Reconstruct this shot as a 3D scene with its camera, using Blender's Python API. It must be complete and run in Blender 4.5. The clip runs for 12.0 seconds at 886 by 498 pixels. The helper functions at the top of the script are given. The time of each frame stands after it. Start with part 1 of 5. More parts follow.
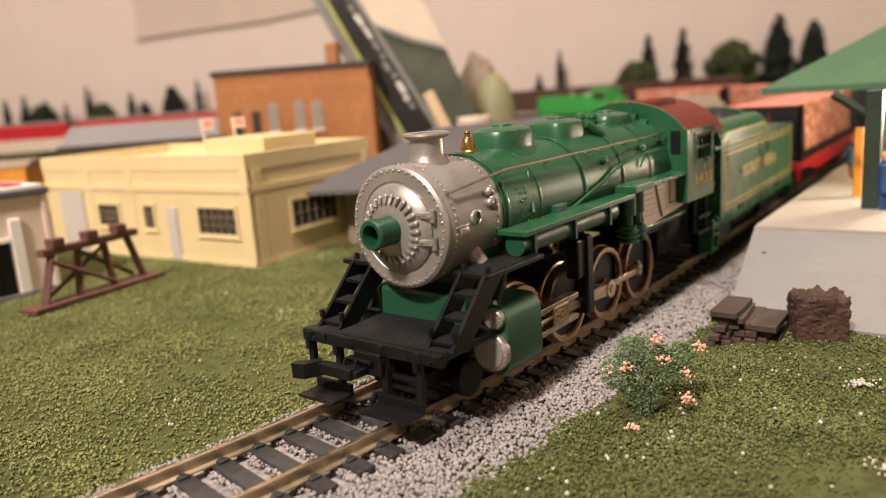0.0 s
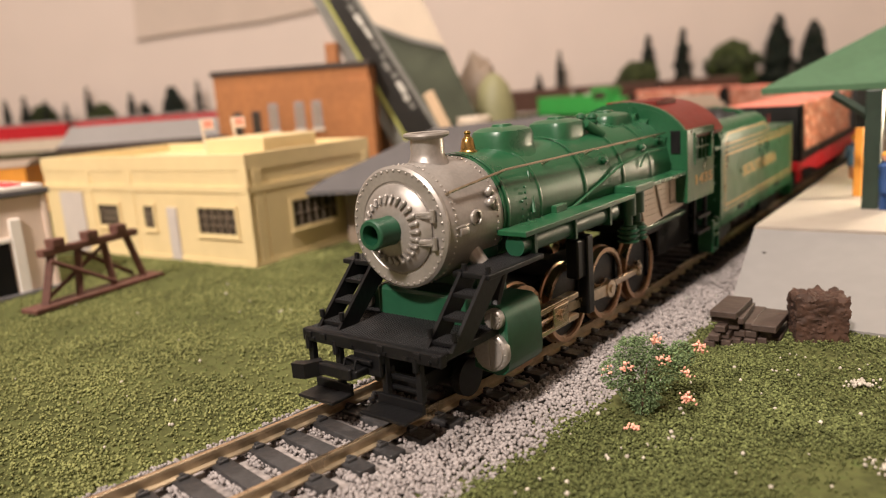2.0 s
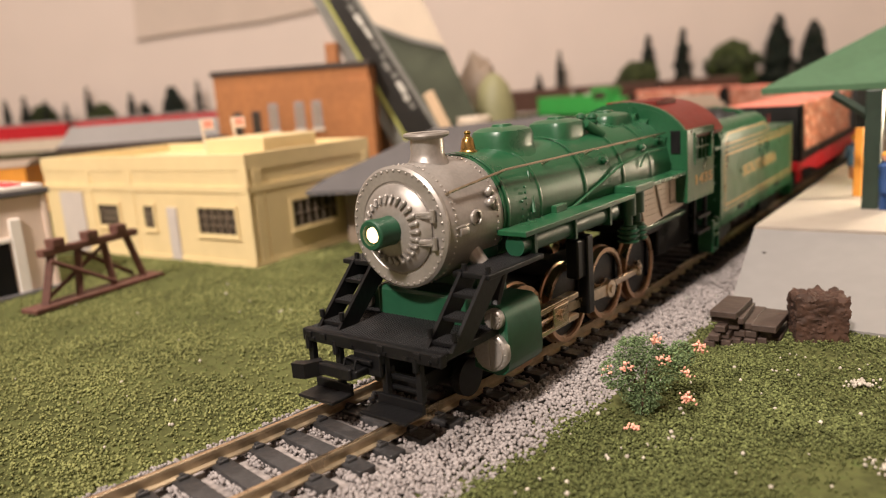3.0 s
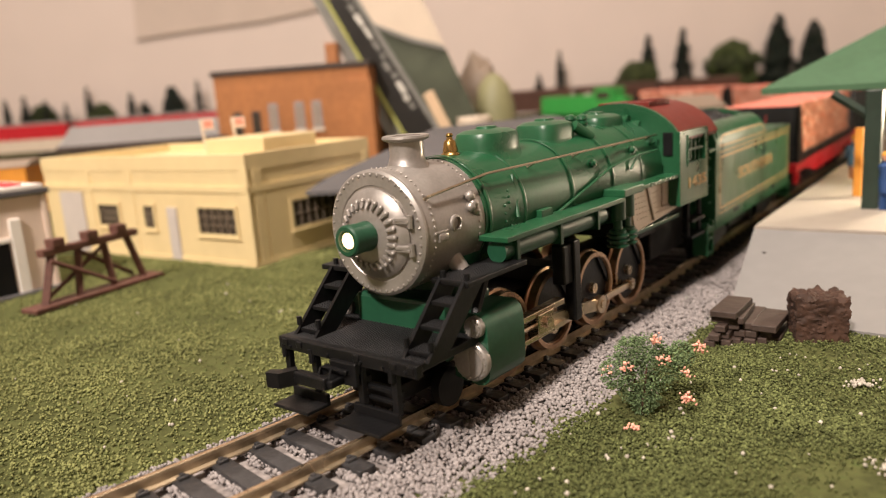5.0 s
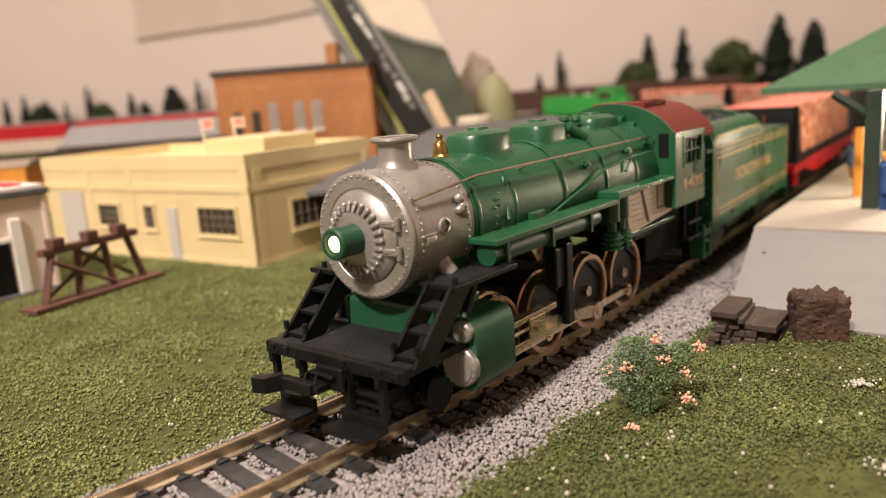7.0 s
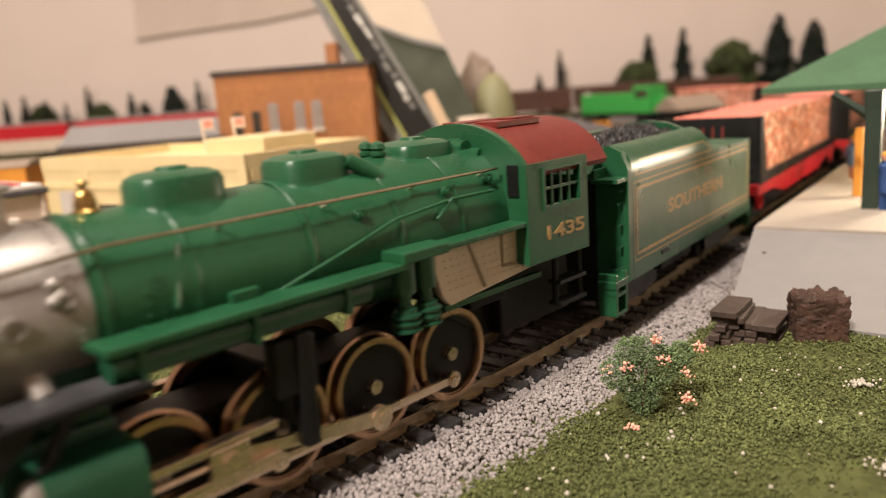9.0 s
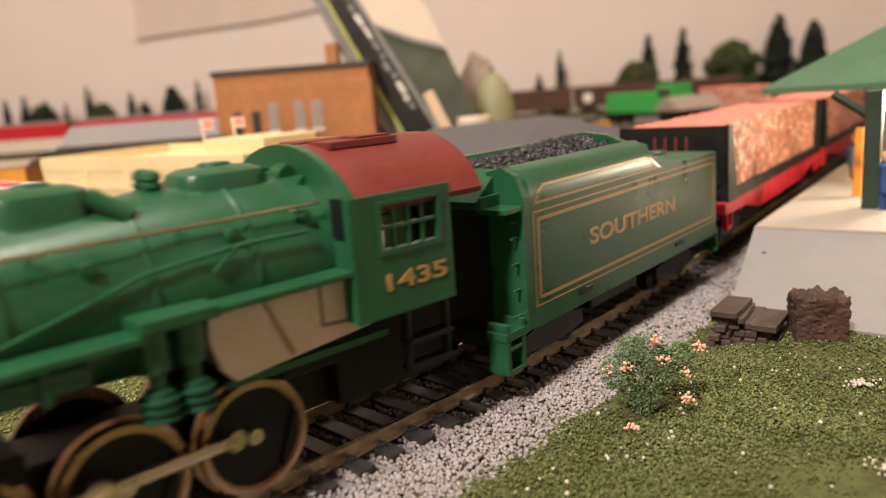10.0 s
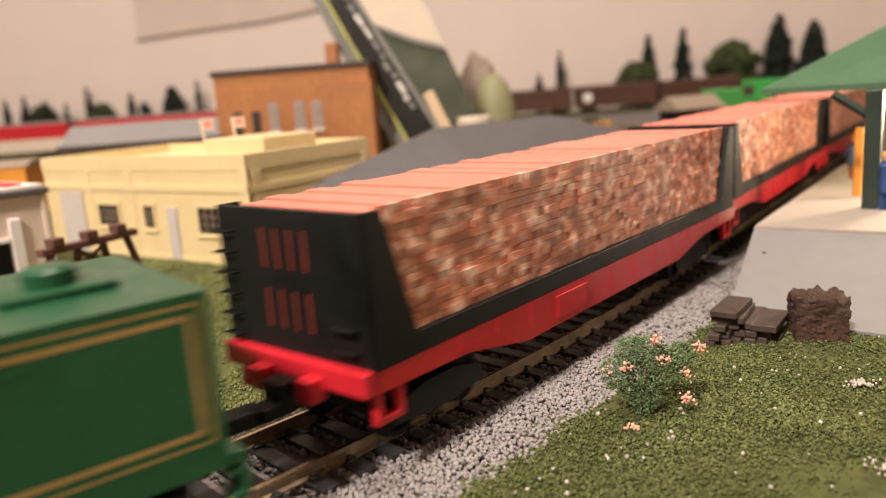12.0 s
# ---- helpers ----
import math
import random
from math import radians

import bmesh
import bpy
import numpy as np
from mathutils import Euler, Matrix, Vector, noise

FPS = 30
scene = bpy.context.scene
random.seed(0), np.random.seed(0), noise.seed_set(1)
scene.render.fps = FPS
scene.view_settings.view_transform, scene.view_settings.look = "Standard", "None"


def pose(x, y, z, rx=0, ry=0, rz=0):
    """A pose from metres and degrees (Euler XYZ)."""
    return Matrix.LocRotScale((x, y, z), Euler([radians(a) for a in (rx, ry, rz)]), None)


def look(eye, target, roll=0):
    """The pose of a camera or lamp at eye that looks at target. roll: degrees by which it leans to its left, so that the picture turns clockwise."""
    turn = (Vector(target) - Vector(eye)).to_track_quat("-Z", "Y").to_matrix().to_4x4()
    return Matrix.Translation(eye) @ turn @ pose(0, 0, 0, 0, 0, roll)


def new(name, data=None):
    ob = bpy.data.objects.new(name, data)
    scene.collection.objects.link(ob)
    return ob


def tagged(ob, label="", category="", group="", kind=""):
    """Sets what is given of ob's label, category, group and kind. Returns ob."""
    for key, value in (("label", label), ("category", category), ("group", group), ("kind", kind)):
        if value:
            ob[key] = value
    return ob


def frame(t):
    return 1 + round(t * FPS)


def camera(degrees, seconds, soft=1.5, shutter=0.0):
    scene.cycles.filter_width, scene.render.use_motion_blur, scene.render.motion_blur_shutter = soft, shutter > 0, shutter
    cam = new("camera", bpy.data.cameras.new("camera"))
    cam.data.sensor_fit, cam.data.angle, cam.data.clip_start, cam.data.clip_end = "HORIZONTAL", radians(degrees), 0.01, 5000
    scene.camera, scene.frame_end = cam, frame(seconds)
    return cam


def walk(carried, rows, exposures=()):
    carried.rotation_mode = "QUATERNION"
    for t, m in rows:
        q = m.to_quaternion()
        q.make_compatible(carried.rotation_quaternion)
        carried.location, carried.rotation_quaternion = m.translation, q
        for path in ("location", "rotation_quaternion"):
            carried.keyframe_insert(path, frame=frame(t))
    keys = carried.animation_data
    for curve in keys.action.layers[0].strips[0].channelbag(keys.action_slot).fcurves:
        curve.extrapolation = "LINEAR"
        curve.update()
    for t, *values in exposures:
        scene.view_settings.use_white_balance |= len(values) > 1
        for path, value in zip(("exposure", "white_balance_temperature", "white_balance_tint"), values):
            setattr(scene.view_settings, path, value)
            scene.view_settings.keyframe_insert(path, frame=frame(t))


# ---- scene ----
# A tabletop railway, built at its true size. Lengths below are in millimetres unless said otherwise.
MM = 0.001
PI = math.pi

# ---- camera ----
EYE = (0.0, 0.0, 0.0566)
TILT, LEAN = 0.2071, 4.1
cam = camera(61.0, 12.0, soft=1.0, shutter=0.5)
AIM = (0.0, math.cos(TILT), EYE[2] - math.sin(TILT))
walk(cam, [(0.0, look(EYE, AIM, -LEAN)), (12.0, look(EYE, AIM, -LEAN))],
     exposures=[(0.0, 0.15), (12.0, 0.15)])
cam.data.dof.use_dof = True
cam.data.dof.focus_distance = 0.148
cam.data.dof.aperture_fstop = 16.0

# ---- light ----
world = bpy.data.worlds.new("world")
scene.world = world
world.use_nodes = True
world.node_tree.nodes["Background"].inputs["Color"].default_value = (1.0, 0.82, 0.68, 1)
world.node_tree.nodes["Background"].inputs["Strength"].default_value = 0.05


def lamp(name, eye, target, size, power, colour):
    data = bpy.data.lights.new(name, "AREA")
    data.shape, data.size, data.energy, data.color = "DISK", size, power, colour
    ob = new(name, data)
    ob.matrix_world = look(eye, target)
    return ob


lamp("ceiling_lamp_light", (-0.60, -0.78, 1.16), (0.0, 0.3, 0.0), 0.16, 39.0, (1.0, 0.865, 0.77))
lamp("ceiling_lamp_light", (0.03, 0.10, 1.62), (0.03, 0.3, 0.0), 0.18, 19.0, (1.0, 0.855, 0.745))
# a warm bulb that hangs under the station's roof
bulb = bpy.data.lights.new("station_bulb_light", "POINT")
bulb.energy, bulb.color, bulb.shadow_soft_size = 0.56, (1.0, 0.80, 0.58), 0.007
new("station_bulb_light", bulb).matrix_world = pose(0.194, 0.264, 0.0435)

# ---- materials ----


def mat(name, colour, rough=0.5, metal=0.0, scale=600.0, vary=0.15, bump=0.0, fine=None, second=None, mix=0.0,
        coat=0.0, per=0.0, emit=None, spec=0.5):
    """Two scales of noise on the colour, a fine relief, and a tint that differs from piece to piece (per)."""
    m = bpy.data.materials.new(name)
    m.use_nodes = True
    nt = m.node_tree
    b = nt.nodes["Principled BSDF"]
    b.inputs["Roughness"].default_value, b.inputs["Metallic"].default_value = rough, metal
    b.inputs["Specular IOR Level"].default_value = spec
    b.inputs["Coat Weight"].default_value = coat
    tc = nt.nodes.new("ShaderNodeTexCoord")
    n1, n2 = nt.nodes.new("ShaderNodeTexNoise"), nt.nodes.new("ShaderNodeTexNoise")
    for n, k in ((n1, scale), (n2, scale * 0.13)):
        n.inputs["Scale"].default_value, n.inputs["Detail"].default_value = k, 5.0
        nt.links.new(tc.outputs["Object"], n.inputs["Vector"])
    add = nt.nodes.new("ShaderNodeMath")
    add.operation = "ADD"
    nt.links.new(n1.outputs["Fac"], add.inputs[0])
    nt.links.new(n2.outputs["Fac"], add.inputs[1])
    ramp = nt.nodes.new("ShaderNodeMapRange")
    ramp.inputs["From Min"].default_value, ramp.inputs["From Max"].default_value = 0.7, 1.3
    ramp.inputs["To Min"].default_value, ramp.inputs["To Max"].default_value = 1 - vary, 1 + vary
    nt.links.new(add.outputs[0], ramp.inputs["Value"])
    out = ramp.outputs[0]
    if per:
        geo, mul = nt.nodes.new("ShaderNodeNewGeometry"), nt.nodes.new("ShaderNodeMath")
        rng = nt.nodes.new("ShaderNodeMapRange")
        rng.inputs["To Min"].default_value, rng.inputs["To Max"].default_value = 1 - per, 1 + per
        nt.links.new(geo.outputs["Random Per Island"], rng.inputs["Value"])
        mul.operation = "MULTIPLY"
        nt.links.new(out, mul.inputs[0])
        nt.links.new(rng.outputs[0], mul.inputs[1])
        out = mul.outputs[0]
    base = nt.nodes.new("ShaderNodeMix")
    base.data_type = "RGBA"
    base.inputs[6].default_value = (*colour, 1)
    base.inputs[7].default_value = (*(second or colour), 1)
    base.inputs[0].default_value = 0.0
    if second:
        pick = nt.nodes.new("ShaderNodeMapRange")
        pick.inputs["From Min"].default_value, pick.inputs["From Max"].default_value = 0.62 - mix * 0.3, 0.82 - mix * 0.3
        nt.links.new((n2 if fine is None else n1).outputs["Fac"], pick.inputs["Value"])
        nt.links.new(pick.outputs[0], base.inputs[0])
    sc = nt.nodes.new("ShaderNodeVectorMath")
    sc.operation = "SCALE"
    nt.links.new(base.outputs[2], sc.inputs[0])
    nt.links.new(out, sc.inputs["Scale"])
    nt.links.new(sc.outputs[0], b.inputs["Base Color"])
    rr = nt.nodes.new("ShaderNodeMapRange")
    rr.inputs["From Min"].default_value, rr.inputs["From Max"].default_value = 0.3, 0.7
    rr.inputs["To Min"].default_value, rr.inputs["To Max"].default_value = max(rough - 0.08, 0.03), min(rough + 0.08, 1)
    nt.links.new(n2.outputs["Fac"], rr.inputs["Value"])
    nt.links.new(rr.outputs[0], b.inputs["Roughness"])
    if bump:
        bp = nt.nodes.new("ShaderNodeBump")
        bp.inputs["Strength"].default_value, bp.inputs["Distance"].default_value = bump, 0.0004
        nt.links.new(n1.outputs["Fac"], bp.inputs["Height"])
        nt.links.new(bp.outputs[0], b.inputs["Normal"])
    if emit:
        b.inputs["Emission Color"].default_value = (*emit[:3], 1)
        b.inputs["Emission Strength"].default_value = emit[3]
    return m


GREEN = mat("green_plastic", (0.0125, 0.073, 0.030), 0.33, scale=900, vary=0.14, bump=0.05, spec=0.45)
GREEN2 = mat("dark_green_plastic", (0.009, 0.058, 0.028), 0.42, scale=900, vary=0.15, bump=0.05)
SILVER = mat("silver_paint", (0.31, 0.285, 0.262), 0.40, 0.55, scale=1500, vary=0.10, bump=0.04)
BLACK = mat("black_plastic", (0.006, 0.006, 0.0065), 0.42, scale=1200, vary=0.3, bump=0.15, spec=0.25)
FRAME = mat("dark_metal", (0.008, 0.007, 0.0065), 0.5, 0.2, scale=900, vary=0.3, spec=0.25)
HANDRAIL = mat("bronzed_wire", (0.42, 0.355, 0.26), 0.24, 0.95, scale=700, vary=0.2)
STEEL = mat("nickel_steel", (0.64, 0.52, 0.39), 0.30, 0.95, scale=700, vary=0.2, bump=0.04)
COPPER = mat("bronzed_tyre", (0.46, 0.30, 0.19), 0.30, 0.95, scale=700, vary=0.2)
BRASS = mat("brass", (0.38, 0.24, 0.08), 0.28, 0.95, scale=700, vary=0.2)
MAROON = mat("oxide_red_paint", (0.135, 0.022, 0.016), 0.5, scale=800, vary=0.18, bump=0.06, spec=0.3)
CREAM = mat("bare_cream_plastic", (0.56, 0.46, 0.37), 0.55, scale=500, vary=0.08, bump=0.05)
GOLD = mat("gold_print", (0.33, 0.21, 0.075), 0.42, 0.1, scale=900, vary=0.15)
COAL = mat("coal", (0.012, 0.012, 0.013), 0.35, scale=900, vary=0.4, bump=0.5)
RED = mat("bright_red_plastic", (0.50, 0.016, 0.026), 0.36, scale=700, vary=0.12, bump=0.06)
CARBLACK = mat("matt_black_paint", (0.007, 0.007, 0.0068), 0.5, scale=800, vary=0.3, bump=0.1, spec=0.22)
LOADTOP = mat("terracotta_paper", (0.64, 0.205, 0.145), 0.6, scale=250, vary=0.14, bump=0.3, per=0.16)
LOADSIDE = mat("lumber_ends", (0.54, 0.185, 0.105), 0.65, scale=330, vary=0.25, bump=0.4, second=(0.82, 0.56, 0.44), mix=0.45, fine=1, per=0.3)
RAIL = mat("nickel_rail_brown", (0.47, 0.375, 0.25), 0.34, 0.75, scale=500, vary=0.3, bump=0.1)
RAILTOP = mat("rail_head", (0.62, 0.47, 0.31), 0.25, 0.95, scale=500, vary=0.15)
TIE = mat("black_tie_plastic", (0.036, 0.035, 0.036), 0.45, scale=700, vary=0.35, bump=0.5)
STONE = mat("ballast_stone", (0.255, 0.230, 0.222), 0.8, scale=900, vary=0.12, bump=0.2, per=0.22)
BED = mat("ballast_bed", (0.235, 0.208, 0.195), 0.9, scale=700, vary=0.5, bump=1.0)
TURF = mat("grass_sheet", (0.082, 0.089, 0.032), 0.95, scale=520, vary=0.38, bump=1.0, second=(0.05, 0.066, 0.02), mix=0.15, fine=1, spec=0.1)
TUFT = mat("grass_foam", (0.198, 0.208, 0.080), 0.95, scale=400, vary=0.2, bump=0.2, per=0.2, spec=0.1)
# greener foam for the right side, darkened to stand for weaker light there
TUFTSHADE = mat("shaded_grass_foam", (0.106, 0.121, 0.045), 0.95, scale=60, vary=0.34, bump=0.2, per=0.6, spec=0.1)
TUFTDARK = mat("grass_foam_dark", (0.105, 0.118, 0.044), 0.95, scale=400, vary=0.2, per=0.28, spec=0.1)
PEBBLE = mat("pale_pebble", (0.44, 0.40, 0.335), 0.8, scale=900, vary=0.1, per=0.25)
LEAF = mat("bush_foam", (0.135, 0.200, 0.085), 0.8, scale=800, vary=0.3, per=0.45)
BLOSSOM = mat("pink_foam", (0.84, 0.40, 0.30), 0.8, scale=800, vary=0.15, per=0.2)
BARK = mat("bark", (0.085, 0.045, 0.025), 0.85, scale=700, vary=0.4, bump=0.8)
TIMBER = mat("stained_timber", (0.050, 0.032, 0.024), 0.65, scale=600, vary=0.3, bump=0.4)
LOGM = mat("cork_brown", (0.050, 0.023, 0.013), 0.8, scale=450, vary=0.5, bump=1.0)
TRESTLE = mat("red_brown_stain", (0.115, 0.048, 0.035), 0.65, scale=600, vary=0.25, bump=0.3)
DECKM = mat("cream_deck_plastic", (0.34, 0.295, 0.245), 0.6, scale=180, vary=0.06, bump=0.06)
CONCRETE = mat("pale_grey_card", (0.205, 0.196, 0.188), 0.7, scale=180, vary=0.05, bump=0.06)
ROOFGREEN = mat("green_roof_plastic", (0.045, 0.110, 0.052), 0.55, scale=400, vary=0.1, bump=0.08)
POSTGREEN = mat("black_green_paint", (0.012, 0.026, 0.016), 0.5, scale=400, vary=0.2)
YELLOW = mat("yellow_plastic", (0.70, 0.56, 0.305), 0.5, scale=130, vary=0.05, bump=0.05)
PANE = mat("smoked_pane", (0.045, 0.036, 0.026), 0.25, scale=300, vary=0.2)
GREYDOOR = mat("grey_door_paint", (0.52, 0.47, 0.43), 0.5, scale=200, vary=0.06)
WHITEM = mat("off_white_plastic", (0.74, 0.60, 0.50), 0.55, scale=150, vary=0.05, bump=0.05)
ROOFDARK = mat("slate_grey_card", (0.085, 0.080, 0.082), 0.7, scale=160, vary=0.12, bump=0.2)
TAUPE = mat("taupe_wall_plastic", (0.26, 0.20, 0.15), 0.6, scale=200, vary=0.1)
BRICK = mat("orange_brick_plastic", (0.345, 0.135, 0.042), 0.6, scale=260, vary=0.2, bump=0.2)
SILVERROOF = mat("tin_roof_paint", (0.22, 0.21, 0.205), 0.5, scale=120, vary=0.08)
BOXBLACK = mat("black_carton", (0.015, 0.014, 0.012), 0.4, scale=100, vary=0.3)
BOXGREEN = mat("olive_carton", (0.062, 0.072, 0.046), 0.5, scale=60, vary=0.35)
BOXEDGE = mat("grey_edge_carton", (0.20, 0.195, 0.175), 0.5, scale=100, vary=0.15)
LIME = mat("lime_edge_print", (0.36, 0.37, 0.10), 0.5, scale=100, vary=0.15)
PAPER = mat("beige_card", (0.62, 0.52, 0.41), 0.6, scale=60, vary=0.05)
# colour of the sheet that stands for shade on the wall
SHADOWTAN = mat("wall_shadow_tan", (0.60, 0.50, 0.43), 0.8, scale=20, vary=0.05)
INK = mat("white_print", (0.60, 0.58, 0.52), 0.5, scale=200, vary=0.1)
BARE = mat("bare_pine", (0.62, 0.45, 0.29), 0.6, scale=150, vary=0.12, bump=0.1)
OLIVE = mat("olive_plaster", (0.22, 0.21, 0.105), 0.6, scale=90, vary=0.15)
BROWNCAR = mat("boxcar_brown", (0.075, 0.030, 0.018), 0.55, scale=120, vary=0.25)
KELLY = mat("bright_green_plastic", (0.035, 0.30, 0.055), 0.4, scale=120, vary=0.1)
WALLPAINT = mat("warm_wall_paint", (0.72, 0.615, 0.555), 0.8, scale=8, vary=0.03, bump=0.02)
CEILPAINT = mat("ceiling_paint", (0.75, 0.70, 0.62), 0.85, scale=8, vary=0.03)
FLOORM = mat("carpet", (0.22, 0.17, 0.13), 0.95, scale=90, vary=0.2)
NEEDLE = mat("dark_conifer_foam", (0.006, 0.012, 0.006), 0.9, scale=150, vary=0.3, per=0.5)
CROWN = mat("green_tree_foam", (0.040, 0.054, 0.013), 0.9, scale=150, vary=0.3, per=0.5)
ASPHALT = mat("grey_road_card", (0.13, 0.118, 0.11), 0.8, scale=70, vary=0.15)
SKIN = mat("figure_flesh", (0.60, 0.30, 0.20), 0.6)
BLUE = mat("light_blue_paint", (0.13, 0.27, 0.50), 0.55)
DENIM = mat("dark_blue_paint", (0.02, 0.06, 0.18), 0.55)
HAIR = mat("yellow_paint", (0.70, 0.33, 0.04), 0.55)
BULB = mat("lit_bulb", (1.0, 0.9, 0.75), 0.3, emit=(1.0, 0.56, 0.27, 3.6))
ORANGE = mat("orange_paint", (0.62, 0.25, 0.03), 0.5)
WHITE = mat("white_paint", (0.78, 0.74, 0.68), 0.55, scale=150, vary=0.05)

# ---- mesh helpers (millimetres) ----


def part(name, bm, material, parent=None, label="", smooth=False):
    for v in bm.verts:
        v.co *= MM
    bmesh.ops.recalc_face_normals(bm, faces=bm.faces)
    me = bpy.data.meshes.new(name)
    bm.to_mesh(me)
    bm.free()
    me.materials.append(material)
    if smooth:
        me.shade_smooth()
        me.set_sharp_from_angle(angle=radians(38))
    ob = new(name, me)
    ob.parent = parent
    return tagged(ob, label) if label else ob


def thing(name, m, label, category, group="", kind=""):
    ob = new(name)
    ob.empty_display_size = 0.01
    ob.matrix_world = m
    return tagged(ob, label, category, group, kind)


def at(x, y, z=0.0, rz=0.0, rx=0.0, ry=0.0):
    return pose(x * MM, y * MM, z * MM, rx, ry, rz)


def box(bm, x0, x1, y0, y1, z0, z1, bevel=0.0, m=None):
    vs = bmesh.ops.create_cube(bm, size=1.0)["verts"]
    bmesh.ops.scale(bm, vec=(abs(x1 - x0), abs(y1 - y0), abs(z1 - z0)), verts=vs)
    bmesh.ops.translate(bm, vec=((x0 + x1) / 2, (y0 + y1) / 2, (z0 + z1) / 2), verts=vs)
    if bevel:
        es = list({e for v in vs for e in v.link_edges})
        r = bmesh.ops.bevel(bm, geom=es, offset=bevel, segments=2, affect="EDGES", profile=0.5)
        vs = list({v for f in r["faces"] for v in f.verts} | {v for v in vs if v.is_valid})
    if m is not None:
        bmesh.ops.transform(bm, matrix=m, verts=vs)
    return bm


def rod(bm, a, b, r0, r1=None, seg=12):
    a, b = Vector(a), Vector(b)
    d = b - a
    m = Matrix.Translation((a + b) / 2) @ d.to_track_quat("Z", "Y").to_matrix().to_4x4()
    bmesh.ops.create_cone(bm, cap_ends=True, segments=seg, radius1=r0, radius2=r0 if r1 is None else r1, depth=d.length, matrix=m)
    return bm


def turned(bm, profile, m=None, seg=32):
    """A lathe: (radius, height) pairs round z, moved by m."""
    rings = []
    for r, h in profile:
        if r < 1e-6:
            rings.append([bm.verts.new((0, 0, h))])
        else:
            rings.append([bm.verts.new((r * math.cos(2 * PI * k / seg), r * math.sin(2 * PI * k / seg), h)) for k in range(seg)])
    for a, b in zip(rings, rings[1:]):
        for k in range(seg):
            p, q = a[k % len(a)], a[(k + 1) % len(a)]
            s, t = b[(k + 1) % len(b)], b[k % len(b)]
            loop = list(dict.fromkeys((p, q, s, t)))
            if len(loop) > 2:
                bm.faces.new(loop)
    if m is not None:
        bmesh.ops.transform(bm, matrix=m, verts=[v for r in rings for v in r])
    return bm


def slab(bm, pts, y0, y1, axis="y"):
    """A flat outline of (x, z) pairs, given depth along y (or of (y, z) along x, (x, y) along z)."""
    def put(p, d):
        return {"y": (p[0], d, p[1]), "x": (d, p[0], p[1]), "z": (p[0], p[1], d)}[axis]
    a = [bm.verts.new(put(p, y0)) for p in pts]
    b = [bm.verts.new(put(p, y1)) for p in pts]
    bm.faces.new(a)
    bm.faces.new(b[::-1])
    for k in range(len(pts)):
        bm.faces.new((a[k], b[k], b[(k + 1) % len(b)], a[(k + 1) % len(a)]))
    return bm


def B():
    return bmesh.new()


ALONG_X = pose(0, 0, 0, 0, 90, 0)


def many(name, places, sizes, material, parent=None, shapes=6, flat=1.0, rough=0.3, kind="stuff", seed=1, base="ico"):
    """Many small lumps in one mesh. places: rows of x, y, z."""
    rnd = np.random.RandomState(seed)
    bm = B()
    if base == "ico":
        bmesh.ops.create_icosphere(bm, subdivisions=1, radius=1.0)
    else:
        bmesh.ops.create_cone(bm, cap_ends=False, segments=4, radius1=1.0, radius2=0.0, depth=1.0, matrix=Matrix.Translation((0, 0, 0.5)))
        bmesh.ops.create_cone(bm, cap_ends=False, segments=4, radius1=0.0, radius2=1.0, depth=1.0, matrix=Matrix.Translation((0, 0, -0.5)))
        bmesh.ops.remove_doubles(bm, verts=bm.verts, dist=0.01)
    bm.verts.ensure_lookup_table()
    v0 = np.array([v.co[:] for v in bm.verts])
    f0 = [[v.index for v in f.verts] for f in bm.faces]
    bm.free()
    n, k = len(places), len(v0)
    kinds = [v0 * (1 + rough * rnd.uniform(-1, 1, (k, 1))) * rnd.uniform(0.75, 1.2, (1, 3)) for _ in range(max(shapes, 1))]
    pick = rnd.randint(0, len(kinds), n)
    ang = rnd.uniform(0, 2 * PI, n)
    tilt = rnd.uniform(-0.7, 0.7, n)
    v = np.array(kinds)[pick] * np.asarray(sizes)[:, None, None]
    c, s = np.cos(tilt)[:, None], np.sin(tilt)[:, None]
    v = np.stack([v[..., 0], v[..., 1] * c - v[..., 2] * s, v[..., 1] * s + v[..., 2] * c], -1)
    c, s = np.cos(ang)[:, None], np.sin(ang)[:, None]
    v = np.stack([v[..., 0] * c - v[..., 1] * s, v[..., 0] * s + v[..., 1] * c, v[..., 2] * flat], -1)
    v = (v + np.asarray(places)[:, None, :]).reshape(-1, 3) * MM
    counts = np.array([len(f) for f in f0])
    flatf = np.concatenate(f0)
    me = bpy.data.meshes.new(name)
    me.vertices.add(n * k)
    me.vertices.foreach_set("co", v.ravel())
    loops = (flatf[None, :] + (np.arange(n) * k)[:, None]).ravel()
    me.loops.add(len(loops))
    me.loops.foreach_set("vertex_index", loops)
    allc = np.tile(counts, n)
    me.polygons.add(len(allc))
    me.polygons.foreach_set("loop_start", np.concatenate([[0], np.cumsum(allc)[:-1]]))
    me.polygons.foreach_set("loop_total", allc)
    me.update(calc_edges=True)
    me.materials.append(material)
    ob = new(name, me)
    ob.parent = parent
    return tagged(ob, kind=kind)


# ---- the track's line ----
CX, CY, RAD, HEAD = -606.6, 715.3, 830.7, 0.862
S1, S2, RAD2 = 62.0, 340.0, 430.0


